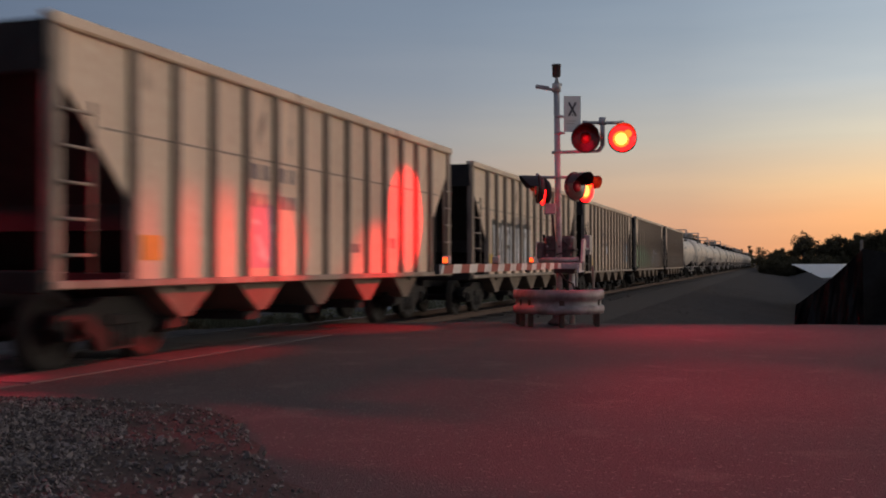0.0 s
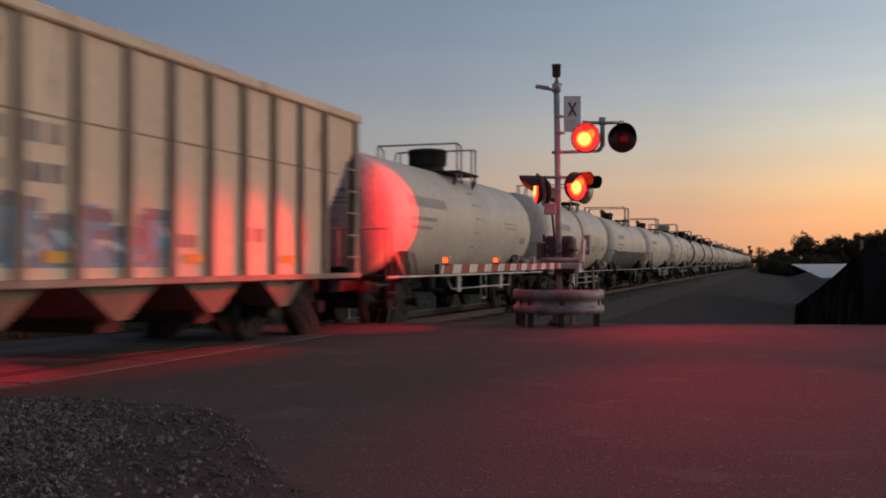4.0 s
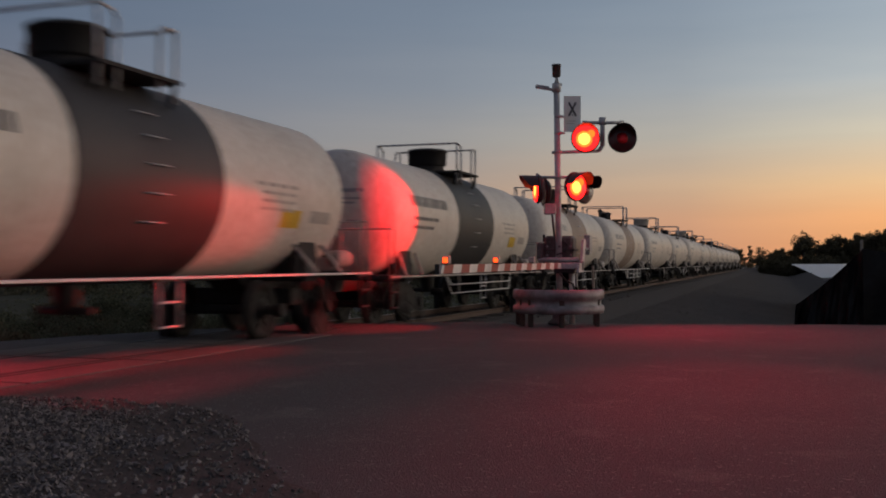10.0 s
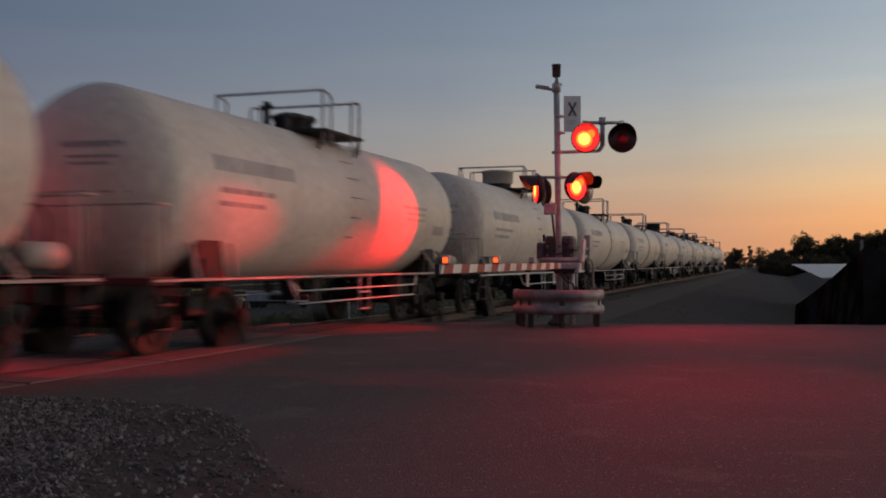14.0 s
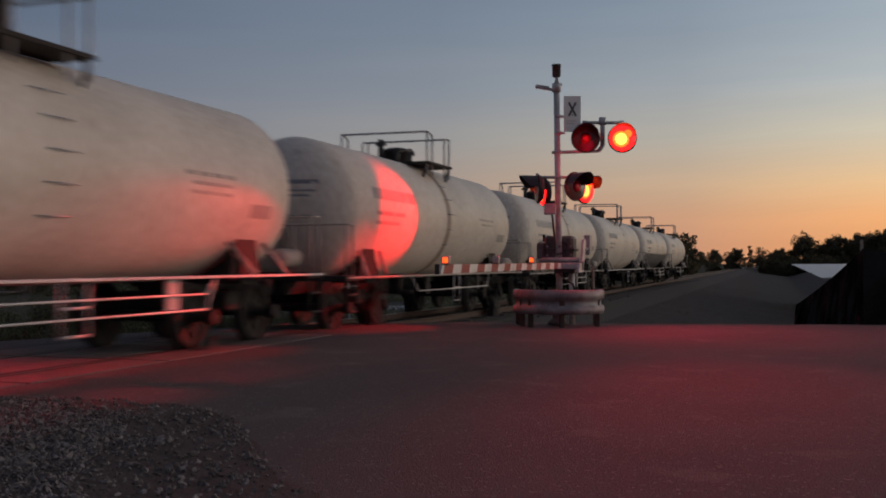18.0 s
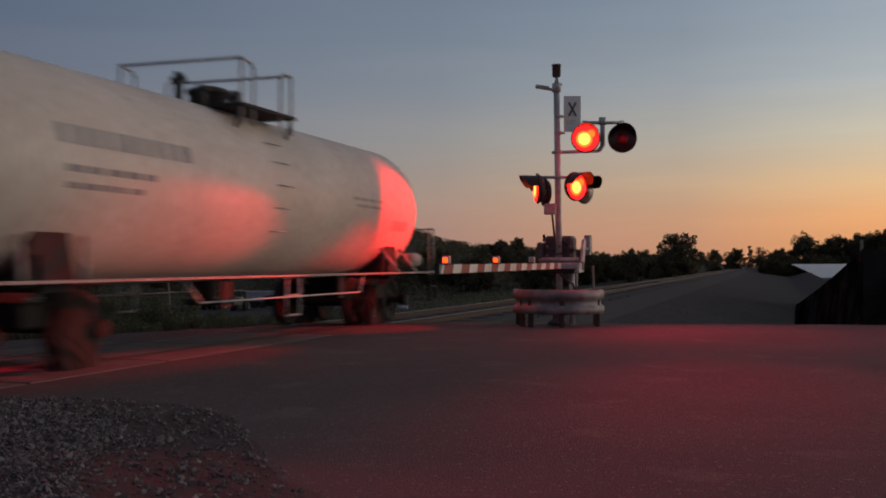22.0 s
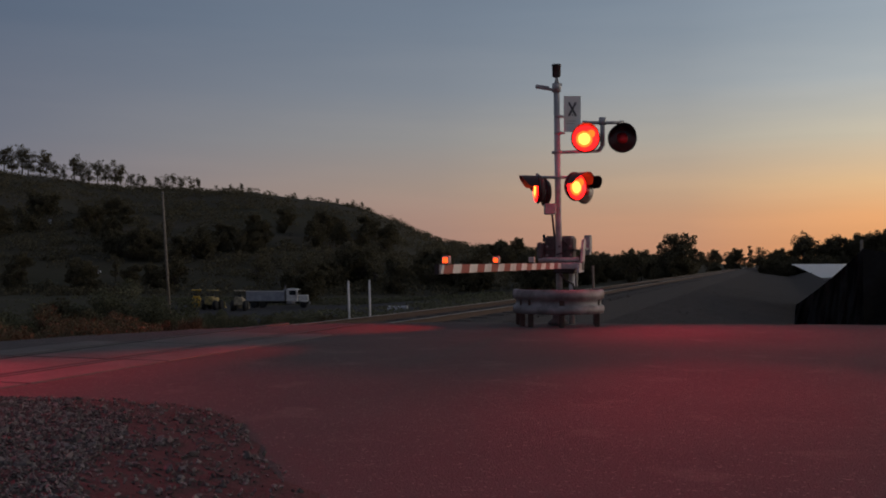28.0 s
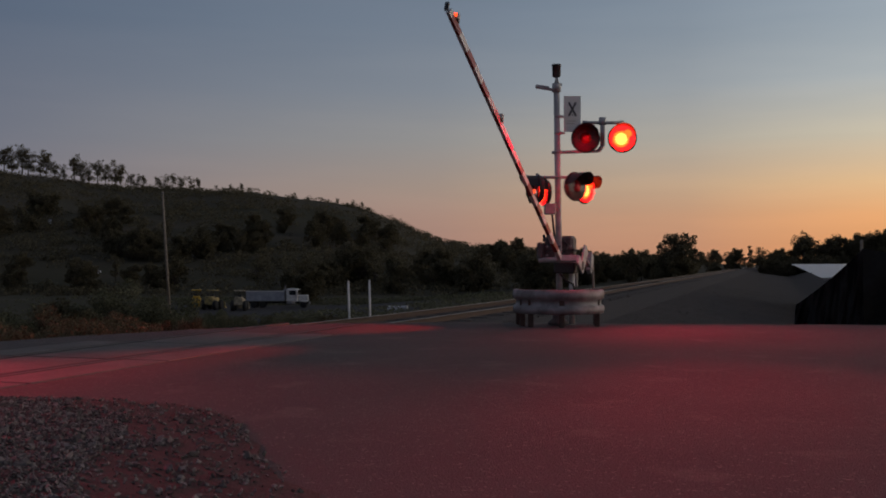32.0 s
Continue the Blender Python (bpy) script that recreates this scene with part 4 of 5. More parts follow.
def make_train():
    for i, (y0, y1) in enumerate(zip(JOINTS, JOINTS[1:])):
        mid, length = (y0 + y1) / 2, y1 - y0
        if i < 6:
            car = make_hopper(length)
            x = HALF_W - 0.072
            if i == 1:
                spray(car, -2.6, -1.7, 1.15, 2.0, PINK_SPRAY, 21, x, PINK_SPRAY)
            if i == 2:
                spray(car, -4.7, -0.4, 1.15, 2.42, WHITE_SPRAY, 3, x, BLACK_PAINT)
                spray(car, 0.3, 3.6, 1.15, 2.05, PINK_SPRAY, 4, x, SLATE_SPRAY, BLUE_SPRAY, 0.5, False)
            if i == 3:
                spray(car, -1.7, -0.8, 1.75, 2.0, WHITE_SPRAY, 6, x, WHITE_SPRAY)
                spray(car, 4.2, 5.2, 1.4, 2.3, BLUE_SPRAY, 12, x, SLATE_SPRAY)
            if i == 4:
                spray(car, -6.0, -0.1, 1.15, 2.25, GREEN_SPRAY, 8, x, DUSK_GREEN, GREEN_SPRAY, 0.9, False)
                spray(car, 0.2, 5.0, 1.15, 2.2, WHITE_SPRAY, 9, x, SLATE_SPRAY, PINK_SPRAY, 0.66, False)
            if i == 5:
                spray(car, -2.0, 1.0, 1.15, 1.85, BLUE_SPRAY, 10, x, SLATE_SPRAY, WHITE_SPRAY, 0.6, False)
            if i > 3:
                for y in (-1.2, 1.4, 4.0):
                    part("reflector", box(HALF_W - 0.062, HALF_W - 0.055, y - 0.2, y + 0.2, 1.2, 1.32), YELLOW, car, "yellow reflective plate")
        else:
            k = i - 6
            car = make_tank_car(length, STYLES.get(k, "plain"), DOMES.get(k, "valves"), k)
        TRAIN.append((car, mid))


make_train()

# ---- crossing signal ----
MAST = site(2.23, 19.5, 0.02)
FLASHERS = []      # (lens, True for the lamps lit in the first beat)


def lens_mesh(r=0.258):
    """A lens that glows on its front, its red rim widened to paint in the bloom; its back is dark red."""
    bm = bmesh.new()
    lathe(bm, [(r, 0.03), (r, -0.03), (r * 0.98, -0.04)], "Y", 24, index=2, cap=False)
    lathe(bm, [(r * 0.98, -0.04), (r * 0.5, -0.05), (0.01, -0.052)], "Y", 24, index=0)
    low = Matrix.Translation((-0.026, 0, -0.018))
    lathe(bm, [(r * 0.62, -0.046), (r * 0.6, -0.056), (r * 0.46, -0.06)], "Y", 24, index=3, m=low, cap=False)
    lathe(bm, [(r * 0.46, -0.06), (0.01, -0.066)], "Y", 24, index=1, m=low)
    # small glowing disc painted in for the lamp's reflection inside the hood
    lathe(bm, [(r * 0.3, -0.046), (r * 0.29, -0.058), (0.01, -0.06)], "Y", 16, index=3, m=Matrix.Translation((0.105, 0, 0.085)))
    lathe(bm, [(r, 0.03), (r * 0.42, 0.05)], "Y", 24, index=2, cap=False)
    # bright red middle of the back: a reflection put into the colour
    lathe(bm, [(r * 0.42, 0.05), (0.01, 0.06)], "Y", 24, index=4)
    return finish(bm, "lens", [LENS_RIM, LENS_CORE, LENS_DARK, LENS_MID, LENS_REFLECTION])


LENS = lens_mesh()


def flasher_mesh_set():
    plate = lathe(bmesh.new(), [(0.245, -0.01), (0.275, -0.012), (0.28, 0.0), (0.275, 0.012), (0.245, 0.01), (0.245, -0.01)], "Y", 36, cap=False)
    back = lathe(bmesh.new(), [(0.246, 0.0), (0.246, 0.05), (0.2, 0.09), (0.08, 0.105), (0.02, 0.106)], "Y", 28, cap=False)
    hood = bmesh.new()
    n, rows = 20, []
    for y, r in ((-0.0, 0.247), (-0.12, 0.25), (-0.36, 0.252)):
        row = []
        for i in range(n + 1):
            a = radians(8 + 164 * i / n)
            yy = y * (0.35 + 0.65 * max(0.0, math.sin(a)) ** 0.7) if y else y
            row.append(((r * math.cos(a), yy, r * math.sin(a)), ((r + 0.006) * math.cos(a), yy, (r + 0.006) * math.sin(a))))
        rows.append(row)
    for k in (0, 1):
        grid = [[hood.verts.new(p[k]) for p in row] for row in rows]
        for ra, rb in zip(grid, grid[1:]):
            for i in range(n):
                hood.faces.new((ra[i], ra[i + 1], rb[i + 1], rb[i])).smooth = True
    return finish(plate, "background_plate", BLACK_PAINT), finish(back, "housing", BLACK_PAINT), finish(hood, "hood", BLACK_PAINT)


PLATE, HOUSING, HOOD = flasher_mesh_set()


def add_flasher(mast, x, y, z, yaw, first):
    head = part("flasher", PLATE, None, mast, "black round flasher head with a red lens", at=pose(x, y, z, 0, 0, yaw))
    part("housing", HOUSING, None, head)
    part("hood", HOOD, None, head)
    lens = part("lens", LENS, None, head, "red lens")
    FLASHERS.append((lens, first))


def make_signal(m):
    mast = empty("crossing_signal", m, "railway crossing mast with red flashing lamps and a bell", "crossing signal", "crossing signals")
    part("mast_pole", rod(bmesh.new(), (0.03, 0, 0.0), (-0.03, 0, 4.55), 0.062, 0.058, seg=20), GREY_PAINT, mast)
    part("base_casting", lathe(bmesh.new(), [(0.2, 0.0), (0.2, 0.04), (0.12, 0.1), (0.09, 0.4), (0.075, 0.42)], "Z", 20), CASE_PAINT, mast)
    bm = rod(bmesh.new(), (-0.03, 0, 4.5), (-0.03, 0, 4.66), 0.085, seg=16)
    rod(bm, (-0.06, 0, 4.6), (-0.03, 0, 4.8), 0.02), rod(bm, (0.02, 0, 4.6), (-0.03, 0, 4.8), 0.02)
    part("pole_cap", bm, GREY_PAINT, mast)
    part("bell", lathe(bmesh.new(), [(0.05, 4.78), (0.08, 4.8), (0.085, 5.0), (0.09, 5.0), (0.09, 5.03), (0.02, 5.04)], "Z", 18, m=Matrix.Translation((-0.03, 0, 0))), CASE_PAINT, mast)
    bm = rod(bmesh.new(), (-0.03, 0, 4.52), (-0.2, 0, 4.56), 0.03)
    soft_box(bm, -0.15, 0.12, -0.05, 0.05, -0.035, 0.035, bevel=0.015, m=Matrix.Translation((-0.29, 0, 4.585)) @ Matrix.Rotation(radians(9), 4, "Y"))
    rod(bm, (0.0, 0, 4.5), (0.06, 0, 4.66), 0.025)
    part("lamp_bracket", bm, GREY_PAINT, mast)
    sign = part("sign", box(0.11, 0.44, -0.012, 0.0, 3.72, 4.42, bevel=0.005), SIGN_WHITE, mast, "white sign with a crossing symbol and small print")
    bm = bmesh.new()
    for s in (-1, 1):
        soft_box(bm, -0.019, 0.019, -0.003, 0.003, -0.15, 0.15, m=Matrix.Translation((0.275, -0.016, 4.16 + s * 0.0002)) @ Matrix.Rotation(radians(s * 28), 4, "Y"))
    for dx, dz in ((0, -0.12),):
        soft_box(bm, 0.275 + dx - 0.012, 0.275 + dx + 0.012, -0.019, -0.013, 4.17 + dz - 0.012, 4.17 + dz + 0.012)
    part("symbol", bm, DARK_LETTER, sign)
    bm = bmesh.new()
    for z, w in ((3.93, 0.2), (3.88, 0.16)):
        soft_box(bm, 0.16, 0.16 + w, -0.016, -0.013, z - 0.006, z + 0.005)
    part("print_line", bm, FAINT_PRINT, sign)
    for z in (4.02, 3.7, 3.33, 2.84):
        part("clamp", rod(rod(bmesh.new(), (0, 0, z - 0.025), (0, 0, z + 0.025), 0.078, seg=16), (0, 0, z), (0.13, 0, z), 0.022), GREY_PAINT, mast)
    bm = rod(bmesh.new(), (-0.12, 0, 3.32), (0.78, 0, 3.35), 0.032)
    rod(bm, (0.78, 0, 3.35), (0.86, 0, 3.45), 0.04), rod(bm, (0.86, 0, 3.45), (0.86, 0, 3.95), 0.045)
    rod(bm, (0.5, 0, 3.9), (1.26, 0, 3.9), 0.032), rod(bm, (0.86, 0, 3.86), (0.86, 0, 4.0), 0.07)
    for x in (0.525, 1.235):
        rod(bm, (x, 0.1, 3.9), (x, 0.1, 3.65), 0.03), soft_box(bm, x - 0.04, x + 0.04, 0.0, 0.14, 3.86, 3.94)
    part("upper_crossarm", bm, GREY_PAINT, mast)
    bm = rod(bmesh.new(), (-0.42, 0, 2.84), (0.5, 0, 2.84), 0.03)
    rod(bm, (-0.44, -0.33, 2.86), (-0.24, 0.33, 2.84), 0.03), rod(bm, (0.29, -0.3, 2.86), (0.54, 0.3, 2.84), 0.03)
    for x, y in ((-0.42, -0.33), (-0.22, 0.33), (0.27, -0.28), (0.5, 0.32)):
        rod(bm, (x, y, 2.86), (x, y, 2.64), 0.028)
    part("lower_crossarm", bm, GREY_PAINT, mast)
    part("junction_box", box(-0.27, -0.05, -0.1, 0.08, 2.12, 2.33, bevel=0.015), GREY_PAINT, mast)
    part("conduit", rods([((-0.12, -0.02, 2.12), (-0.08, -0.06, 1.7))], 0.02), BLACK_PAINT, mast)
    add_flasher(mast, 0.525, -0.05, 3.59, -6, False)
    add_flasher(mast, 1.235, -0.05, 3.59, -6, True)
    add_flasher(mast, -0.42, -0.33, 2.59, -85, False)
    add_flasher(mast, -0.23, 0.33, 2.57, -80, True)
    add_flasher(mast, 0.29, -0.3, 2.64, 38, False)
    add_flasher(mast, 0.54, 0.3, 2.62, 42, True)
    return mast


make_signal(pose(MAST.x, MAST.y, MAST.z, 0, 0, TURN))
far_mast = site(-13.0, 15.0, -0.1)
make_signal(pose(far_mast.x, far_mast.y, far_mast.z, 0, 0, TURN + 180))

# ---- crossing gate on the mast ----
GATE = empty("crossing_gate", pose(MAST.x, MAST.y, MAST.z, 0, 0, 0.9), "crossing gate with a red and white striped arm", "crossing gate")
PIVOT = (0.12, -0.12, 1.13)


def make_gate():
    bm = soft_box(bmesh.new(), -0.3, 0.27, 0.09, 0.52, 1.22, 1.71, bevel=0.05)
    soft_box(bm, -0.33, 0.3, 0.07, 0.54, 1.42, 1.46, bevel=0.01)
    rod(bm, (-0.2, 0.08, 1.62), (-0.2, 0.06, 1.62), 0.04), rod(bm, (0.17, 0.08, 1.62), (0.17, 0.06, 1.62), 0.04)
    part("mechanism_case", bm, CASE_PAINT, GATE, "grimy grey gate mechanism case")
    bm = soft_box(bmesh.new(), -0.4, -0.28, -0.14, 0.2, 1.24, 1.58, bevel=0.03)
    part("contact_box", bm, CASE_PAINT, GATE)
    bm = soft_box(bmesh.new(), -0.36, 0.36, -0.12, -0.07, 1.22, 1.29, bevel=0.01)
    rod(bm, (-0.36, -0.1, 1.24), (0.42, -0.1, 1.24), 0.05)
    part("main_shaft", bm, GREY_PAINT, GATE)
    bm = rod(bmesh.new(), (-0.32, 0.2, 1.6), (-0.32, 0.2, 1.74), 0.025)
    part("vent", bm, BLACK_PAINT, GATE)
    part("shaft_bolt", rods([((x, -0.15, z), (x, -0.1, z)) for x in (-0.2, 0.05, 0.26) for z in (1.33, 1.5)], 0.025), GALV, GATE)
    part("loop_cable", rods([((0.1, 0.02, 1.62), (0.2, -0.05, 1.5)), ((0.2, -0.05, 1.5), (0.12, -0.1, 1.38)), ((0.12, -0.1, 1.38), (-0.02, -0.1, 1.34))], 0.016), BLACK_PAINT, GATE)
    part("support_bracket", box(-0.06, 0.34, -0.16, 0.2, 0.98, 1.2, bevel=0.02), BLACK_PAINT, GATE)
    part("terminal_box", box(0.2, 0.34, 0.1, 0.25, 0.72, 0.98, bevel=0.01), GALV, GATE)
    part("cable", rods([((0.05, -0.15, 1.0), (0.18, -0.2, 0.85)), ((0.18, -0.2, 0.85), (0.3, -0.1, 0.78)), ((0.3, -0.1, 0.78), (0.32, 0.1, 0.6))], 0.02), BLACK_PAINT, GATE)
    part("standpipe", rods([((0.25, 0.1, 0.0), (0.25, 0.1, 1.0))], 0.06), WHITE_PAINT, GATE)
    arm = part("gate_arm", bmesh.new(), WHITE_PAINT, GATE, "red and white striped gate arm", at=pose(*PIVOT))
    # the arm runs along -y; stripes of 0.37 m
    y = -0.35
    k = 0
    while y > -7.8:
        y1 = max(y - 0.367, -7.8)
        hw = 0.055
        th = 0.022 + 0.012 * (7.8 + y) / 7.8
        bm = bmesh.new()
        lean = -0.06
        a = [(th, y, -hw), (th, y1, -hw), (th, y1 - lean, hw), (th, y - lean, hw)]
        b = [(-th, p[1], p[2]) for p in a]
        va, vb = [bm.verts.new(p) for p in a], [bm.verts.new(p) for p in b]
        bm.faces.new(va), bm.faces.new(vb[::-1])
        for i in range(4):
            bm.faces.new((va[i], vb[i], vb[(i + 1) % 4], va[(i + 1) % 4]))
        part("stripe", bm, RED_SHEET if k % 2 else WHITE_PAINT, arm)
        y, k = y1, k + 1
    part("tip_cap", box(-0.026, 0.026, -7.87, -7.84, -0.06, 0.06), BLACK_PAINT, arm)
    lamp = bmesh.new()
    soft_box(lamp, -0.05, 0.05, -0.031, 0.045, 0.0, 0.1, bevel=0.014, index=0)
    soft_box(lamp, -0.04, 0.04, -0.046, -0.03, 0.008, 0.088, bevel=0.008, index=1)
    me = finish(lamp, "gate_lamp", [LAMP_CLEAR, GATE_GLOW])
    for dist, first in ((7.62, None), (5.22, False), (2.87, True)):
        ob = part("gate_lamp", me, None, arm, "red gate lamp", at=pose(0, -dist + 0.12, 0.06))
        part("lamp_foot", box(-0.04, 0.04, -dist + 0.06, -dist + 0.18, 0.05, 0.066), BLACK_PAINT, arm)
        if first is not None:
            FLASHERS.append((ob, first))
    part("arm_cable", rods([((-0.03, -3.2, 0.05), (-0.04, -3.0, -0.07)), ((-0.04, -3.0, -0.07), (-0.04, -2.75, -0.08)), ((-0.04, -2.75, -0.08), (-0.03, -2.6, 0.05))], 0.018), BLACK_PAINT, arm)
    # counterweights behind the pivot
    bm = bmesh.new()
    prism(bm, [(-0.42, -0.13), (0.12, -0.12), (0.42, 0.46), (0.3, 0.52), (0.12, 0.5), (-0.06, 0.06), (-0.4, 0.0)], 0.335, 0.375)
    side = part("side_arm", bm, GREY_PAINT, arm, "pale cast side arm")
    part("pivot_boss", rod(bmesh.new(), (0.32, 0, 0), (0.39, 0, 0), 0.09, seg=16), CASE_PAINT, side)
    part("weight_rod", rods([((0.35, 0.3, 0.3), (0.35, 0.8, 0.34))], 0.03), GALV, arm)
    part("counterweight", box(0.29, 0.41, 0.66, 0.9, 0.28, 0.6, bevel=0.015), GREY_PAINT, arm)
    part("counterweight", box(0.3, 0.4, 0.68, 0.88, 0.21, 0.276, bevel=0.012), GREY_PAINT, arm)
    part("arm_yoke", box(-0.1, 0.38, -0.36, -0.26, -0.06, 0.06, bevel=0.01), GREY_PAINT, arm)
    return arm


GATE_ARM = make_gate()


def make_guard():
    guard = empty("mast_guard", pose(MAST.x, MAST.y, 0, 0, 0, TURN), "curved galvanised corrugated steel guard round the mast foot", "guard rail")
    bm = bmesh.new()
    prof = [(0.0, 0.24), (0.03, 0.25), (0.04, 0.32), (0.035, 0.38), (-0.02, 0.41), (-0.025, 0.45), (-0.02, 0.5), (0.035, 0.53), (0.04, 0.6), (0.03, 0.68), (0.0, 0.7)]
    n, grid = 44, []
    for i in range(n + 1):
        a = radians(150 + 240 * i / n)
        grid.append([bm.verts.new(((0.84 + d) * math.cos(a), (0.84 + d) * math.sin(a), z)) for d, z in prof])
    for ra, rb in zip(grid, grid[1:]):
        for i in range(len(prof) - 1):
            bm.faces.new((ra[i], rb[i], rb[i + 1], ra[i + 1])).smooth = True
    rail = part("rail", bm, GALV, guard)
    mod = rail.modifiers.new("thick", "SOLIDIFY")
    mod.thickness = 0.012
    for d in (165, 203, 222, 268, 332, 375):
        a = radians(d)
        x, y = 0.78 * math.cos(a), 0.78 * math.sin(a)
        part("leg", box(x - 0.05, x + 0.05, y - 0.05, y + 0.05, 0, 0.62, bevel=0.01), RUST, guard)


make_guard()

# ---- lineside things ----


def lineside():
    for a, b, tilt in ((-2.48, 27.0, 2), (-2.03, 28.35, 1.5)):
        p = site(a, b, ground_z(a, b))
        ob = tagged(part("marker_post", rod(lathe(bmesh.new(), [(0.032, 1.72), (0.022, 1.76), (0.004, 1.78)], "Z", 12), (0, 0, -0.2), (0, 0, 1.72), 0.031, seg=14), WHITE_PAINT, at=pose(p.x, p.y, p.z - 0.0, 0, -tilt, 0)), "white pipe marker post beside the track", "post", "marker posts")
        ob.location.z = 0.72 - 1.76
    p = site(3.1, 20.6, 0)
    post = tagged(part("marker_stake", rod(bmesh.new(), (0, 0, -0.3), (0, 0, 1.15), 0.03, 0.024, seg=10), POLE_WOOD, at=pose(p.x, p.y, 0, 0, -2, 0)), "slim faded marker stake behind the mast guard", "stake")
    p = site(-35.7, 132, ground_z(-35.7, 132))
    pole = empty("utility_pole", pose(p.x, p.y, p.z, 0, -1.6, TURN), "leaning bare wooden utility pole", "pole")
    part("shaft", rod(bmesh.new(), (0, 0, -0.5), (-0.6, 0, 10.6 - p.z), 0.2, 0.13, seg=14), POLE_WOOD, pole)
    part("collar", rod(bmesh.new(), (-0.59, 0, 10.3 - p.z), (-0.592, 0, 10.45 - p.z), 0.17, seg=12), GALV, pole)


lineside()


def wheel(bm_r, w):
    bm = lathe(bmesh.new(), [(bm_r * 0.55, -w / 2), (bm_r * 0.92, -w / 2), (bm_r, -w * 0.3), (bm_r, w * 0.3), (bm_r * 0.92, w / 2), (bm_r * 0.55, w / 2)], "Y", 20, index=0)
    lathe(bm, [(bm_r * 0.5, -w * 0.4), (bm_r * 0.5, w * 0.42), (bm_r * 0.2, w * 0.46)], "Y", 16, index=1)
    return finish(bm, "wheel", [RUBBER, WHITE_PAINT])


def make_lot():
    """The yard beyond the tracks: a dump truck and three yellow machines."""
    a, b = -26.8, 165.0
    z = ground_z(a, b)
    p = site(a, b, z)
    truck = empty("dump_truck", pose(p.x, p.y, z, 0, 0, TURN + 4), "white dump truck parked in the yard", "truck")
    part("chassis", box(-5.0, 4.9, -0.45, 0.45, 0.75, 1.05), UNDER, truck)
    bm = bmesh.new()
    prism(bm, [(-1.25, 1.2), (-1.25, 2.75), (-1.15, 2.8), (-1.15, 1.3), (1.15, 1.3), (1.15, 2.8), (1.25, 2.75), (1.25, 1.2)], -5.2, 0.95)
    soft_box(bm, 0.85, 0.95, -1.25, 1.25, 1.2, 2.95, bevel=0.02), soft_box(bm, -5.2, -5.1, -1.25, 1.25, 1.2, 2.7, bevel=0.02)
    bed = part("dump_bed", bm, TRUCK_GREY, truck, "blue-grey dump bed")
    for x in (-4.4, -3.4, -2.4, -1.4, -0.4):
        part("bed_rib", box(x - 0.06, x + 0.06, -1.3, -1.25, 1.2, 2.7), TRUCK_GREY, bed)
    part("bed_rail", box(-5.2, 0.95, -1.33, -1.2, 2.7, 2.84, bevel=0.02), WHITE_PAINT, bed)
    part("head_guard", box(0.8, 1.6, -1.2, 1.2, 2.95, 3.05, bevel=0.02), TRUCK_GREY, bed)
    cab = part("cab", box(1.2, 3.1, -1.15, 1.15, 1.05, 3.15, bevel=0.12), WHITE_PAINT, truck)
    part("windscreen", box(3.05, 3.13, -0.95, 0.95, 2.15, 2.9), GLASS_DARK, cab)
    for s in (-1, 1):
        part("side_window", box(1.7, 2.8, s * 1.15 - 0.02, s * 1.15 + 0.02, 2.15, 2.85), GLASS_DARK, cab)
    part("bonnet", box(3.1, 4.8, -0.95, 0.95, 1.05, 2.1, bevel=0.15), WHITE_PAINT, truck)
    part("exhaust_stack", rod(bmesh.new(), (1.08, -1.0, 1.2), (1.08, -1.0, 3.75), 0.09, seg=12), GALV, truck)
    part("fuel_tank", rod(bmesh.new(), (1.3, -1.05, 0.85), (2.7, -1.05, 0.85), 0.32, seg=16), GALV, truck)
    part("sun_visor", box(3.05, 3.35, -1.0, 1.0, 2.95, 3.02), WHITE_PAINT, cab)
    for s in (-1, 1):
        part("mirror", box(3.0, 3.1, s * 1.4 - 0.12, s * 1.4 + 0.12, 2.1, 2.7, bevel=0.02), GALV, cab)
        part("headlight", rod(bmesh.new(), (4.78, s * 0.75, 1.4), (4.84, s * 0.75, 1.4), 0.13, seg=12), PLASTIC_WHITE, truck)
    part("grille", box(4.79, 4.83, -0.55, 0.55, 1.15, 1.95), UNDER, truck)
    part("bumper", box(4.8, 5.0, -1.1, 1.1, 0.6, 1.0), GALV, truck)
    part("fender", box(3.5, 4.7, -1.25, 1.25, 1.0, 1.25, bevel=0.1), WHITE_PAINT, truck)
    w = wheel(0.52, 0.35)
    for x in (-3.9, -2.6, 4.0):
        for s in (-1, 1):
            part("wheel", w, None, truck, at=pose(x, s * 1.0, 0.52))
    wl = wheel(0.75, 0.5)
    for a, b, turn, kind in ((-39.6, 162, 122, 0), (-36.0, 158, 100, 1), (-31.2, 155, 112, 2)):
        z = ground_z(a, b)
        p = site(a, b, z)
        m = empty("wheel_loader", pose(p.x, p.y, z, 0, 0, turn), ("yellow loader with a raised canopy", "dusty yellow backhoe with a roof on posts", "yellow loader with its bucket lowered")[kind], "loader", "parked yellow machines")
        paint = (YELLOW, DUSTY_YELLOW, DUSTY_CREAM)[kind]
        part("body", box(-2.0, 1.0, -0.7, 0.7, 0.8, 1.9, bevel=0.12), paint, m)
        part("roof", box(-0.8, 0.8, -0.8, 0.8, 2.95, 3.1, bevel=0.05), paint, m)
        for x in (-0.7, 0.7):
            for s in (-0.7, 0.7):
                part("roof_post", rod(bmesh.new(), (x, s, 1.8), (x, s, 3.0), 0.05), BLACK_PAINT, m)
        part("seat", box(-0.5, 0.1, -0.3, 0.3, 1.9, 2.4, bevel=0.05), BLACK_PAINT, m)
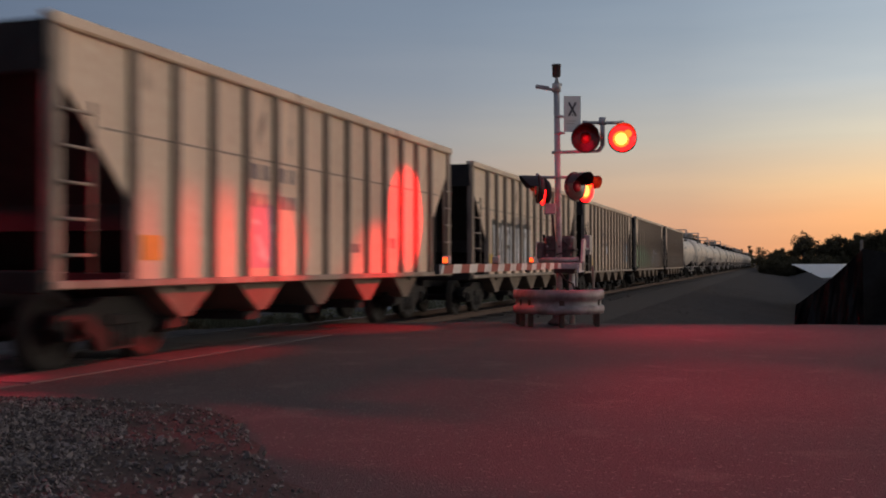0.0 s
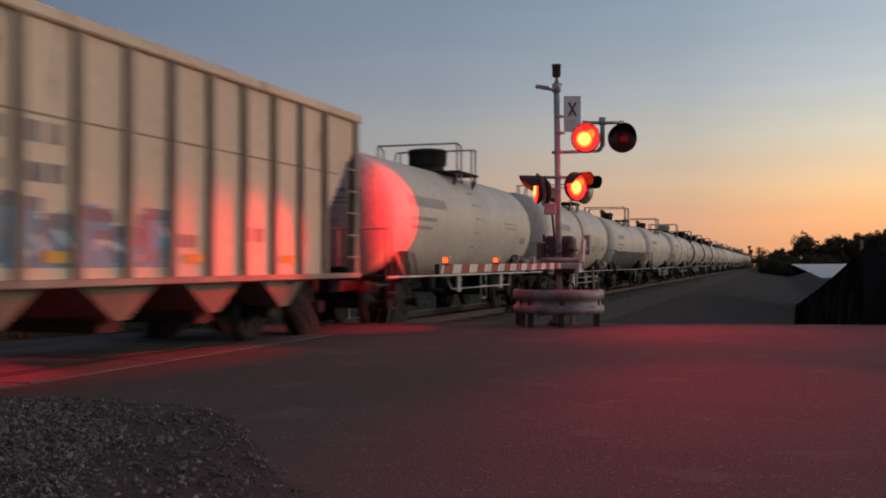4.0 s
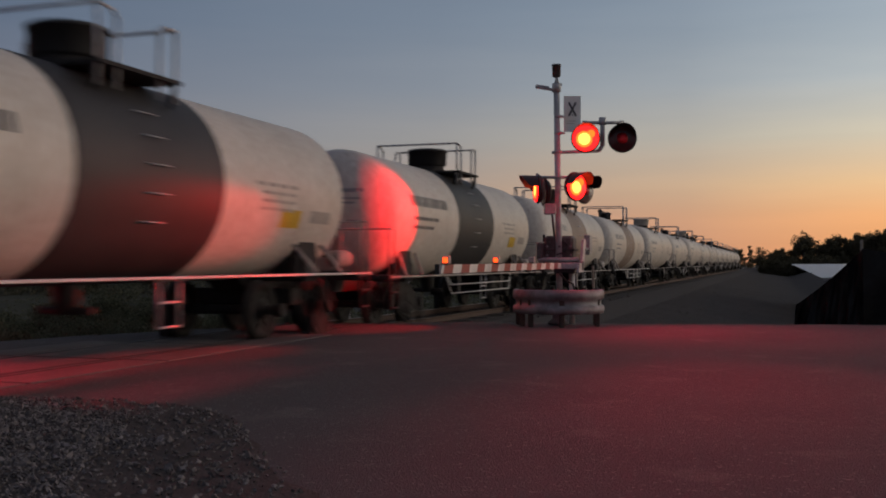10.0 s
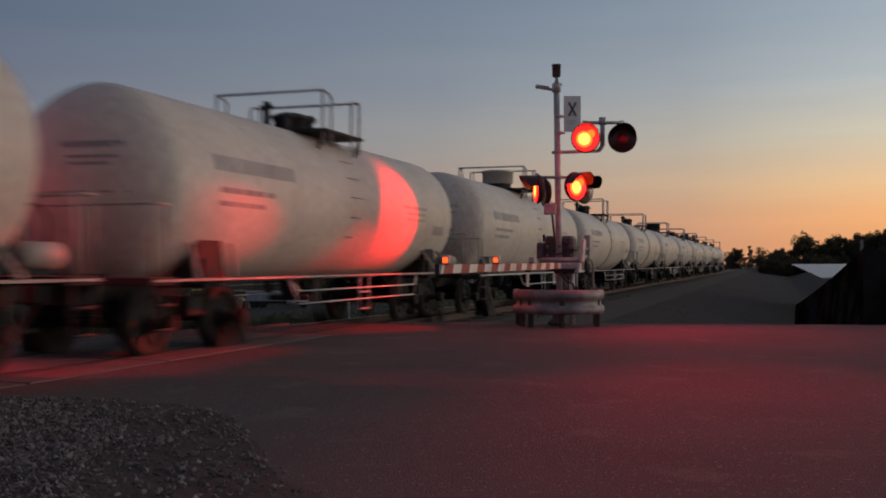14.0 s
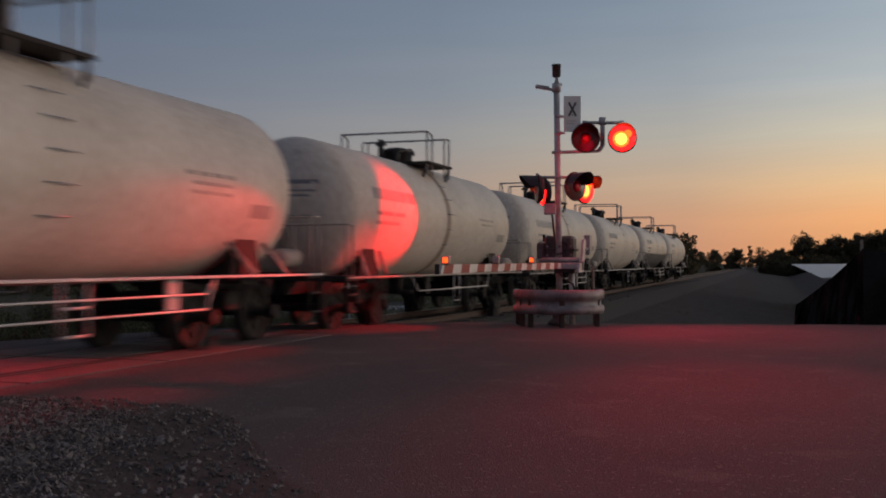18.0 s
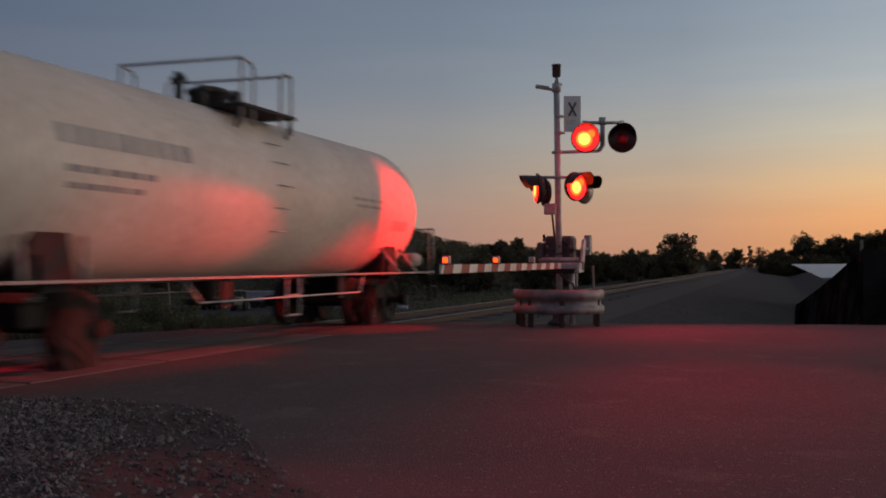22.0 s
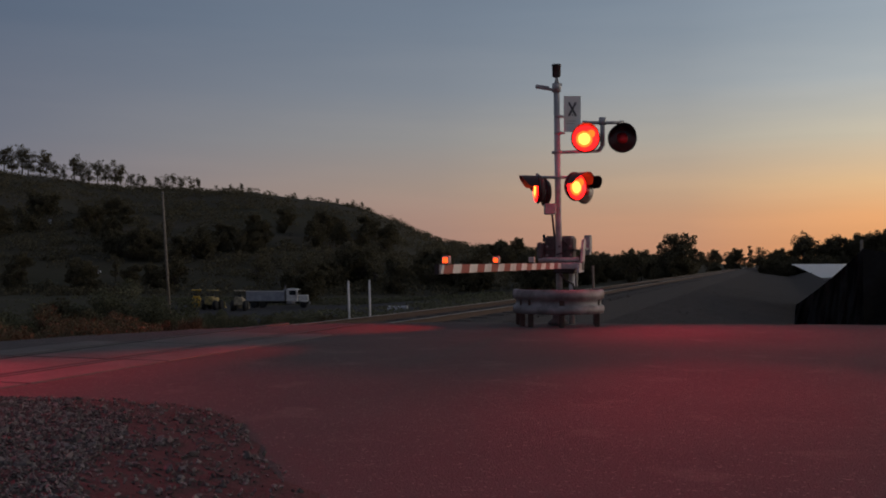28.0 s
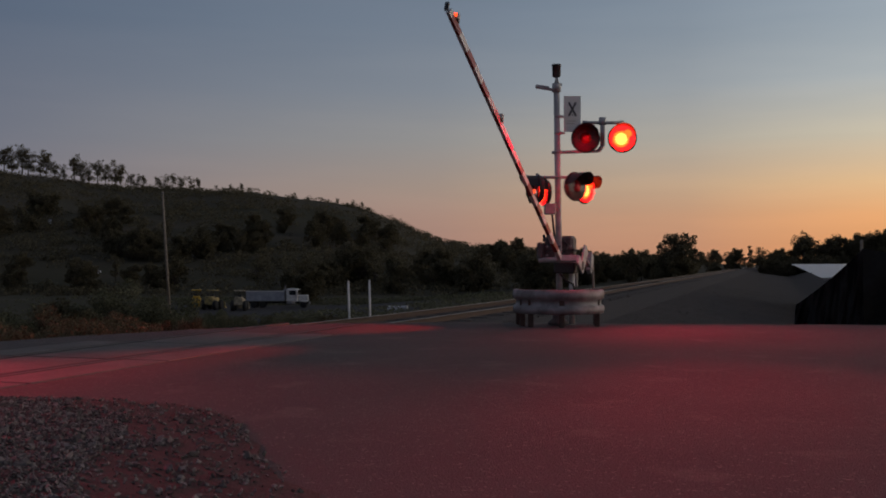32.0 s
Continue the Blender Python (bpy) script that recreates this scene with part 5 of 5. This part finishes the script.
        part("exhaust_pipe", rod(bmesh.new(), (-1.2, 0.3, 1.8), (-1.2, 0.3, 2.7), 0.06, seg=8), BLACK_PAINT, m)
        part("engine_hood", box(-2.1, -0.9, -0.55, 0.55, 1.85, 2.1, bevel=0.06), paint, m)
        part("boom", rods([((0.8, -0.5, 1.4), (2.4, -0.5, 0.7)), ((0.8, 0.5, 1.4), (2.4, 0.5, 0.7))], 0.12), paint, m)
        bm = bmesh.new()
        prism(bm, [(2.3, 0.2), (3.2, 0.15), (3.3, 0.25), (2.5, 0.4), (2.5, 1.1), (2.3, 1.2)], -1.1, 1.1)
        bmesh.ops.rotate(bm, matrix=Matrix.Rotation(radians(-90), 3, "Z"), verts=bm.verts[:])
        part("bucket", bm, paint, m)
        for x in (-1.4, 0.9):
            for s in (-0.9, 0.9):
                part("wheel", wl, None, m, at=pose(x, s, 0.75))
    # pale roof sheet and a fallen post in the field
    for a, b, sx in ((-4.5, 100.0, 2.0), (-93.0, 270.0, 3.4)):
        z = ground_z(a, b)
        p = site(a, b, z)
        ob = part("feed_trough", box(-sx / 2, sx / 2, -0.5, 0.5, 0, 0.5, bevel=0.08), PLASTIC_WHITE, at=pose(p.x, p.y, z, 0, -35 if b > 120 else 0, TURN))
        tagged(ob, "pale trough lying in the field", "trough")


make_lot()


def make_tarp():
    """Black plastic screen over a frame beyond the road, with folds, and a white film tunnel behind."""
    screen = empty("plastic_screen", site_pose(9.17, 22.0, -0.6, 0), "black plastic sheet draped over a post frame", "screen")

    def drape(name, corners, nu, nv, depth):
        bm = bmesh.new()
        grid = []
        for i in range(nu + 1):
            row = []
            for j in range(nv + 1):
                u, v = i / nu, j / nv
                top = Vector(corners[0]).lerp(Vector(corners[1]), u)
                low = Vector(corners[2]).lerp(Vector(corners[3]), u)
                q = top.lerp(low, v)
                fold = depth * (noise.noise((u * 7 + v * 1.5, v * 1.6, nu * 0.2)) + 0.45 * noise.noise((u * 22 + v * 6, v * 3, 9)))
                row.append(bm.verts.new(q + Vector((fold * 0.4, fold, -0.25 * u * (1 - u) * (1 - v)))))
            grid.append(row)
        for i in range(nu):
            for j in range(nv):
                bm.faces.new((grid[i][j], grid[i + 1][j], grid[i + 1][j + 1], grid[i][j + 1])).smooth = True
        part(name, bm, PLASTIC_BLACK, screen)

    drape("draped_sheet", [(-1.23, 0.7, 0.86), (0, 0, 2.12), (-1.4, 0.6, -0.6), (0, 0, -0.6)], 60, 18, 0.2)
    drape("draped_sheet", [(0, 0, 2.12), (6.0, 0.8, 1.4), (0, 0, -0.6), (6.0, 0.9, -0.6)], 40, 12, 0.1)
    for x, y, h in ((0, 0.08, 2.3), (3.0, 0.5, 1.8), (6.0, 0.9, 1.5)):
        part("post", rod(bmesh.new(), (x, y, -0.8), (x, y, h), 0.03), POLE_WOOD, screen)
    tunnel = empty("crop_cover", site_pose(16.9, 45, 0, 0), "white film spread over low crop hoops", "crop cover")
    bm = bmesh.new()
    rows = []
    for i in range(19):
        t = i / 18
        row = []
        for j in range(13):
            s = j / 12
            left = Vector((9.0 * t, 30 * t, 0.54 + 0.58 * t))
            right = Vector((6.0 + 12.0 * t, 30 * t, 1.0 + 0.18 * t))
            q = left.lerp(right, s)
            q.z += 0.05 * noise.noise((s * 8, t * 16, 4))
            row.append(bm.verts.new(q))
        rows.append(row)
    for ra, rb in zip(rows, rows[1:]):
        for i in range(12):
            bm.faces.new((ra[i], ra[i + 1], rb[i + 1], rb[i])).smooth = True
    part("film", bm, PLASTIC_WHITE, tunnel)
    for t in (0.0, 0.33, 0.66, 1.0):
        part("hoop", rods([((6.0 + 12 * t, 30 * t, -1.0), (6.0 + 12 * t, 30 * t, 0.95 + 0.18 * t)), ((6.0 + 12 * t, 30 * t, 0.95 + 0.18 * t), (9.0 * t + 0.1, 30 * t, 0.46 + 0.58 * t))], 0.03), GALV, tunnel)


def site_pose(a, b, z, turn):
    p = site(a, b, z)
    return pose(p.x, p.y, p.z, 0, 0, TURN + turn)


make_tarp()

# ---- plants ----


def leaf_cloud(blobs, per_blob, leaf, seed, flat=0.8):
    """Small leaf blades in uneven clumps, as one mesh."""
    rng = np.random.RandomState(seed)
    verts, faces = [], []
    for cx, cy, cz, r in blobs:
        n = max(6, int(per_blob * (r ** 1.5)))
        d = rng.normal(size=(n, 3))
        d /= np.linalg.norm(d, axis=1)[:, None]
        rad = r * rng.uniform(0.25, 1.08, n) ** 0.6
        c = d * rad[:, None] * np.array([1, 1, flat]) + np.array([cx, cy, cz])
        u = rng.normal(size=(n, 3))
        u /= np.linalg.norm(u, axis=1)[:, None]
        w = np.cross(u, rng.normal(size=(n, 3)))
        w /= np.linalg.norm(w, axis=1)[:, None]
        s = leaf * rng.uniform(0.5, 1.4, n)[:, None]
        for q, uu, ww in zip(c, u * s, w * s * 0.55):
            k = len(verts)
            verts += [tuple(q - uu), tuple(q + ww), tuple(q + uu), tuple(q - ww)]
            faces.append((k, k + 1, k + 2, k + 3))
    me = bpy.data.meshes.new("crown")
    me.from_pydata(verts, [], faces)
    return me


def tree_meshes(height, spread, kind, seed, leaf, per_blob, material=None):
    rng = random.Random(seed)
    bm = bmesh.new()
    blobs = []
    trunk_h = height * (0.6 if kind == "gum" else 0.3)
    rod(bm, (0, 0, -0.4), (rng.uniform(-0.2, 0.2), 0, trunk_h), 0.025 * height, 0.013 * height, seg=8)
    n = {"gum": 15, "round": 30, "palm": 1, "shrub": 8, "cypress": 6}[kind]
    for i in range(n):
        ang = i * 2.4 + rng.uniform(-0.4, 0.4)
        t = (i + 0.5) / n
        if kind == "gum":
            rr, z, br = spread * rng.uniform(0.1, 1.0), height * rng.uniform(0.25, 0.95), height * rng.uniform(0.07, 0.14)
        elif kind == "cypress":
            rr, z, br = spread * 0.1, height * (0.15 + 0.8 * t), spread * (1 - 0.6 * t)
        elif kind == "shrub":
            rr, z, br = spread * rng.uniform(0.2, 0.9), height * rng.uniform(0.25, 0.7), height * rng.uniform(0.25, 0.4)
        else:
            z = height * rng.uniform(0.07, 0.86)
            wide = math.sqrt(max(0.05, 1 - ((z / height - 0.42) / 0.5) ** 2))
            rr, br = spread * wide * rng.uniform(0.25, 0.92), height * rng.uniform(0.1, 0.17)
        q = Vector((rr * math.cos(ang), rr * math.sin(ang), z))
        if kind != "shrub":
            rod(bm, (0, 0, trunk_h * rng.uniform(0.5, 0.95)), q, 0.009 * height, 0.004 * height, seg=6)
        blobs.append((*q, br))
        for _ in range(4):
            o = Vector((rng.uniform(-1, 1), rng.uniform(-1, 1), rng.uniform(-0.5, 0.8))) * br
            blobs.append((*(q + o), br * rng.uniform(0.3, 0.6)))
    crown = leaf_cloud(blobs, per_blob, leaf, seed)
    crown.materials.append(material or LEAF)
    return finish(bm, "trunk", BARK), crown


PLANTS = {}


def plant(key, a, b, size, label, category, group, turn=0.0, sink=0.0):
    trunk, crown = PLANTS[key]
    z = ground_z(a, b) - sink
    p = site(a, b, z)
    t = empty("shrub" if category == "shrub" else "tree", pose(p.x, p.y, z, 0, 0, turn), label, category, group)
    t.scale = (size, size, size)
    part("trunk", trunk, None, t)
    part("crown", crown, None, t)
    return t


def make_plants():
    PLANTS["gum_a"] = tree_meshes(10, 2.4, "gum", 1, 0.22, 42)
    PLANTS["gum_b"] = tree_meshes(10, 3.0, "gum", 2, 0.22, 38)
    PLANTS["gum_c"] = tree_meshes(10, 1.8, "gum", 3, 0.22, 34)
    PLANTS["round_a"] = tree_meshes(10, 4.2, "round", 4, 0.22, 90)
    PLANTS["round_b"] = tree_meshes(10, 3.6, "round", 5, 0.22, 90)
    PLANTS["oak"] = tree_meshes(10, 3.5, "round", 14, 0.2, 120)
    PLANTS["cypress"] = tree_meshes(10, 1.4, "cypress", 6, 0.2, 160)
    PLANTS["shrub_a"] = tree_meshes(2, 1.3, "shrub", 7, 0.034, 2600, LEAF_PALE)
    PLANTS["shrub_b"] = tree_meshes(2, 1.5, "shrub", 8, 0.038, 2400)
    rng = random.Random(11)
    # eucalyptus along the ridge
    ridge = [(-0.436, 1.1), (-0.428, 1.0), (-0.418, 1.1), (-0.412, 0.95), (-0.4, 1.05), (-0.394, 0.95), (-0.386, 0.7), (-0.377, 0.65), (-0.366, 1.05), (-0.36, 0.9), (-0.352, 0.85), (-0.343, 0.95),
             (-0.335, 0.8), (-0.325, 1.0), (-0.32, 0.8), (-0.31, 0.6), (-0.303, 0.55), (-0.297, 0.5), (-0.283, 0.5), (-0.276, 0.55), (-0.268, 0.6), (-0.26, 0.55), (-0.25, 0.55), (-0.243, 0.5), (-0.225, 0.25), (-0.21, 0.3), (-0.2, 0.35), (-0.193, 0.25), (-0.148, 0.25), (-0.12, 0.2), (-0.105, 0.25), (-0.09, 0.3), (-0.08, 0.3), (0.058, 0.36), (-0.45, 1.0), (-0.46, 1.0), (-0.475, 1.05)]
    for i, (u, s) in enumerate(ridge):
        b = 515 + rng.uniform(-8, 6)
        plant(("gum_a", "gum_b", "gum_c")[i % 3], u * b, b, s * 1.5, "tall thin eucalyptus on the ridge" if s > 0.45 else "small scrubby tree on the ridge", "tree", "trees along the ridge", rng.uniform(0, 360), 0.6)
    # trees on and below the slope
    belts = [(-0.33, -0.18, 290, 330, 34), (-0.45, -0.3, 330, 380, 18), (-0.2, -0.05, 330, 390, 22), (-0.12, 0.02, 250, 300, 20), (-0.45, 0.05, 232, 262, 26), (0.0, 0.14, 300, 420, 18)]
    for u0, u1, b0, b1, count in belts:
        for i in range(count):
            u, b = rng.uniform(u0, u1), rng.uniform(b0, b1)
            plant(("round_a", "round_b", "gum_b", "round_b")[i % 4], u * b, b, rng.uniform(0.45, 1.05), "dark broad tree on the hillside", "tree", "trees on the hillside", rng.uniform(0, 360), 0.5)
    for u, b, s, k in ((-0.138, 190, 0.85, "cypress"), (-0.132, 188, 0.75, "round_b"), (-0.15, 192, 0.6, "round_a")):
        plant(k, u * b, b, s, "dark dense tree beside the yard", "tree", "trees by the yard", 30)
    # right-hand skyline
    for u, b, s, k in ((0.231, 180, 0.86, "oak"), (0.2235, 178, 0.56, "oak"), (0.242, 182, 0.36, "round_a"), (0.213, 190, 0.34, "round_b"), (0.305, 300, 0.75, "cypress"), (0.316, 310, 0.7, "gum_a"), (0.282, 260, 0.5, "gum_b"), (0.29, 262, 0.55, "round_a"),
                       (0.27, 255, 0.35, "round_b"), (0.262, 240, 0.4, "gum_c"), (0.325, 290, 0.6, "round_b"), (0.335, 280, 0.65, "round_a"), (0.345, 270, 0.75, "round_b"), (0.357, 262, 0.98, "gum_b"), (0.363, 264, 0.85, "round_a"), (0.372, 260, 0.7, "round_b"),
                       (0.384, 255, 0.75, "round_a"), (0.396, 252, 0.95, "round_b"), (0.403, 250, 0.85, "gum_a"), (0.412, 248, 0.85, "round_a"), (0.422, 245, 0.9, "gum_b"), (0.43, 242, 0.95, "round_b"), (0.44, 240, 0.95, "round_a"), (0.45, 238, 0.95, "round_b"), (0.46, 236, 0.9, "round_a")):
        plant(k, u * b, b, s * 1.13, "dark tree on the skyline beyond the track", "tree", "skyline trees", u * 3000 % 360, 0.4)
    for i in range(60):
        u = 0.09 + 0.235 * i / 59 + rng.uniform(-0.004, 0.004)
        b = rng.uniform(200, 300) if u < 0.24 else rng.uniform(330, 520)
        if site(u * b, b).x - TRACK_X > -6:
            continue
        top = 1.2 + rng.uniform(12, 27) * b / 1784
        s = (top - ground_z(u * b, b)) / 10
        plant(("round_a", "round_b", "gum_b")[i % 3], u * b, b, max(0.3, s), "dark tree in the hedge line along the track", "tree", "hedge line trees", rng.uniform(0, 360), 0.3)
    for i in range(26):
        u = 0.315 + 0.15 * i / 25
        b = rng.uniform(225, 245)
        plant(("round_a", "round_b")[i % 2], u * b, b, rng.uniform(0.3, 0.5), "low dark tree before the skyline", "tree", "skyline trees", rng.uniform(0, 360), 0.3)
    # scrub beside the crossing
    for i in range(130):
        a = rng.uniform(-26, -3.5)
        b = linear(FAR_EDGE, a) + 4 + rng.random() ** 1.5 * 40
        if site(a, b).x - TRACK_X > -4.6:
            continue
        big = rng.uniform(0.5, 1.0) * (1 + 0.035 * max(0, b - 24))
        sight = 86 if a / b > -0.27 else 34
        room = 1.2 - sight / 1784 * b - ground_z(a, b)
        if room < 0.7:
            continue
        plant(("shrub_a", "shrub_b")[i % 2], a, b, min(big, 1.7, room / 2.0), ("pale grey-green scrub bush", "dark green scrub bush")[i % 2], "shrub", "bushes beyond the tracks", rng.uniform(0, 360), 0.1)


make_plants()


def scatter_scrub(name, count, place, leaf, label, seed, material):
    rng = random.Random(seed)
    blobs = []
    while len(blobs) < count:
        q = place(rng)
        if q:
            blobs.append(q)
    me = leaf_cloud(blobs, leaf[1], leaf[0], seed, 0.6)
    me.materials.append(material)
    tagged(new(name, me), label, "scrub", kind="stuff")


def field_place(rng):
    b = 28 + rng.random() ** 1.6 * 190
    a = rng.uniform(-0.46, 0.1) * b
    p = site(a, b)
    if p.x - TRACK_X > -6 or (130 < b < 175 and -0.24 * b < a < -0.0 * b):
        return None
    r = rng.uniform(0.3, 0.9)
    return (p.x, p.y, ground_z(a, b) + r * 0.2, r)


def slope_place(rng):
    b = rng.uniform(225, 510)
    a = rng.uniform(-0.47, 0.14) * b
    p = site(a, b)
    if noise.noise((p.x * 0.02, p.y * 0.02, 5)) < rng.uniform(-0.5, 0.3):
        return None
    r = rng.uniform(0.8, 3.4)
    return (p.x, p.y, ground_z(a, b) + r * 0.2, r)


scatter_scrub("field_scrub", 1500, field_place, (0.12, 60), "grey-green weeds and low scrub in the field", 21, LEAF_PALE)
scatter_scrub("hillside_scrub", 2600, slope_place, (0.35, 16), "dark chaparral covering the hillside", 22, LEAF)



def crest_place(rng):
    u = rng.uniform(-0.47, -0.24) if rng.random() < 0.7 else rng.uniform(-0.24, 0.1)
    b = rng.uniform(508, 524)
    p = site(u * b, b)
    r = rng.uniform(0.6, 2.2) if u < -0.24 else rng.uniform(0.3, 0.9)
    return (p.x, p.y, ground_z(u * b, b) + r * 0.35, r)


scatter_scrub("ridge_scrub", 170, crest_place, (0.3, 26), "dark scrub between the trees on the crest", 25, LEAF)


def crop_place(rng):
    b = rng.choice((176, 184, 192, 200)) + rng.uniform(-0.6, 0.6)
    a = rng.uniform(-0.3, 0.06) * b
    p = site(a, b)
    r = rng.uniform(0.4, 0.8)
    return (p.x, p.y, ground_z(a, b) + r * 0.3, r)


scatter_scrub("crop_row", 700, crop_place, (0.16, 40), "long pale crop rows below the hill", 26, LEAF_PALE)


def make_yard():
    """The level gravel yard where the truck stands, laid 3 cm over the ground."""
    bm = bmesh.new()
    rows = []
    for i in range(31):
        b = 58 + 115 * i / 30
        rows.append([bm.verts.new(site(a, b, ground_z(a, b) + 0.05)) for a in [(-0.165 - 0.09 * smoothstep(110, 170, b) + (0.165 + 0.09 * smoothstep(110, 170, b)) * j / 16 - 0.02) * b for j in range(17)]])
    for ra, rb in zip(rows, rows[1:]):
        for i in range(16):
            bm.faces.new((ra[i], ra[i + 1], rb[i + 1], rb[i])).smooth = True
    tagged(part("yard", bm, YARD), "grey gravel yard below the track", "yard", kind="structure")


make_yard()


def hillside_sheds():
    for u, b, w in ((-0.412, 352, 1.1), (-0.39, 352, 0.9)):
        a = u * b
        z = ground_z(a, b)
        shed = empty("shed", site_pose(a, b, z, 8), "small pale shed on the hillside", "shed", "hillside sheds")
        part("wall", box(-w / 2, w / 2, -w / 2, w / 2, -0.3, 1.3), PLASTIC_WHITE, shed)
        bm = bmesh.new()
        prism(bm, [(-w * 0.6, 1.3), (0, 1.75), (w * 0.6, 1.3)], -w * 0.6, w * 0.6)
        part("roof", bm, GALV, shed)


hillside_sheds()


def verge_place(rng):
    y = 20 + rng.random() ** 1.4 * 120
    dx = rng.uniform(8.5, 14) if rng.random() < 0.8 else -rng.uniform(3.4, 6)
    p = Vector((TRACK_X + dx, y, 0))
    a, b = p.x * COS + p.y * SIN, -p.x * SIN + p.y * COS
    if b < linear(FAR_EDGE, a) + 2.5 or a > 7.2 + (b - 22) * 0.32:
        return None
    r = rng.uniform(0.1, 0.3)
    return (p.x, p.y, ground_z(a, b) + r * 0.2, r)


scatter_scrub("verge_weeds", 260, verge_place, (0.04, 500), "dry weeds in the ditch beside the bank", 23, LEAF_PALE)

# ---- what moves ----


def turned(base, angle):
    return base @ Matrix.Rotation(radians(angle), 4, "Z")


def motions():
    for car, mid in TRAIN:
        beats = {0, 16, 32}
        for y in (66, 48, 36, 28, 20, 10):
            t = round((mid - y) / SPEED * FPS) / FPS
            if 0.3 < t < 31.7:
                beats.add(t)
        walk(car, [(t, pose(TRACK_X, mid - t * SPEED, track_z(mid - t * SPEED))) for t in sorted(beats)])
        # wheels roll while they are near the crossing
        for truck in car.children:
            if truck.name.split(".")[0] != "truck":
                continue
            y_truck = mid + truck.matrix_basis.translation.y
            t0, t1 = (y_truck - 34) / SPEED, (y_truck + 2) / SPEED
            f0, f1 = max(1, int(t0 * FPS)), min(31 * FPS, int(t1 * FPS))
            if f1 <= f0:
                continue
            for ws in truck.children:
                base = ws.matrix_basis.copy()
                step = math.degrees(SPEED / FPS / WHEEL_R)
                rows = [(0, base)]
                rows += [(f / FPS, base @ Matrix.Rotation(radians(step * (f - f0)), 4, "X")) for f in range(f0, f1 + 1)]
                rows.append((32, rows[-1][1]))
                walk(ws, rows)
    for lens, first in FLASHERS:
        base = lens.matrix_basis.copy()
        lit = first
        rows = [(0, turned(base, 0 if lit else 179))]
        for k in range(54):
            f = round(10.16 + 17.88 * k)
            angle, step = (0, 89.5) if lit else (179, -89.5)
            for j in range(3):
                rows.append(((f + j) / FPS, turned(base, angle + step * j)))
            lit = not lit
        if rows[-1][0] < 32:
            rows.append((32, turned(base, 0 if lit else 179)))
        walk(lens, rows)
    up = [(0, -0.17, -0.21), (30.45, -0.17, -0.21), (30.53, 0.3, -0.21), (30.6, 1.33, -0.22), (30.7, 2.99, -0.35), (30.8, 4.6, -0.46), (31.0, 7.93, -0.62), (31.2, 11.0, -0.77), (31.5, 16.07, -1.0), (31.75, 20.3, -1.06), (32, 24.54, -1.04)]
    walk(GATE_ARM, [(t, pose(*PIVOT, -r, 0, yaw)) for t, r, yaw in up])


motions()
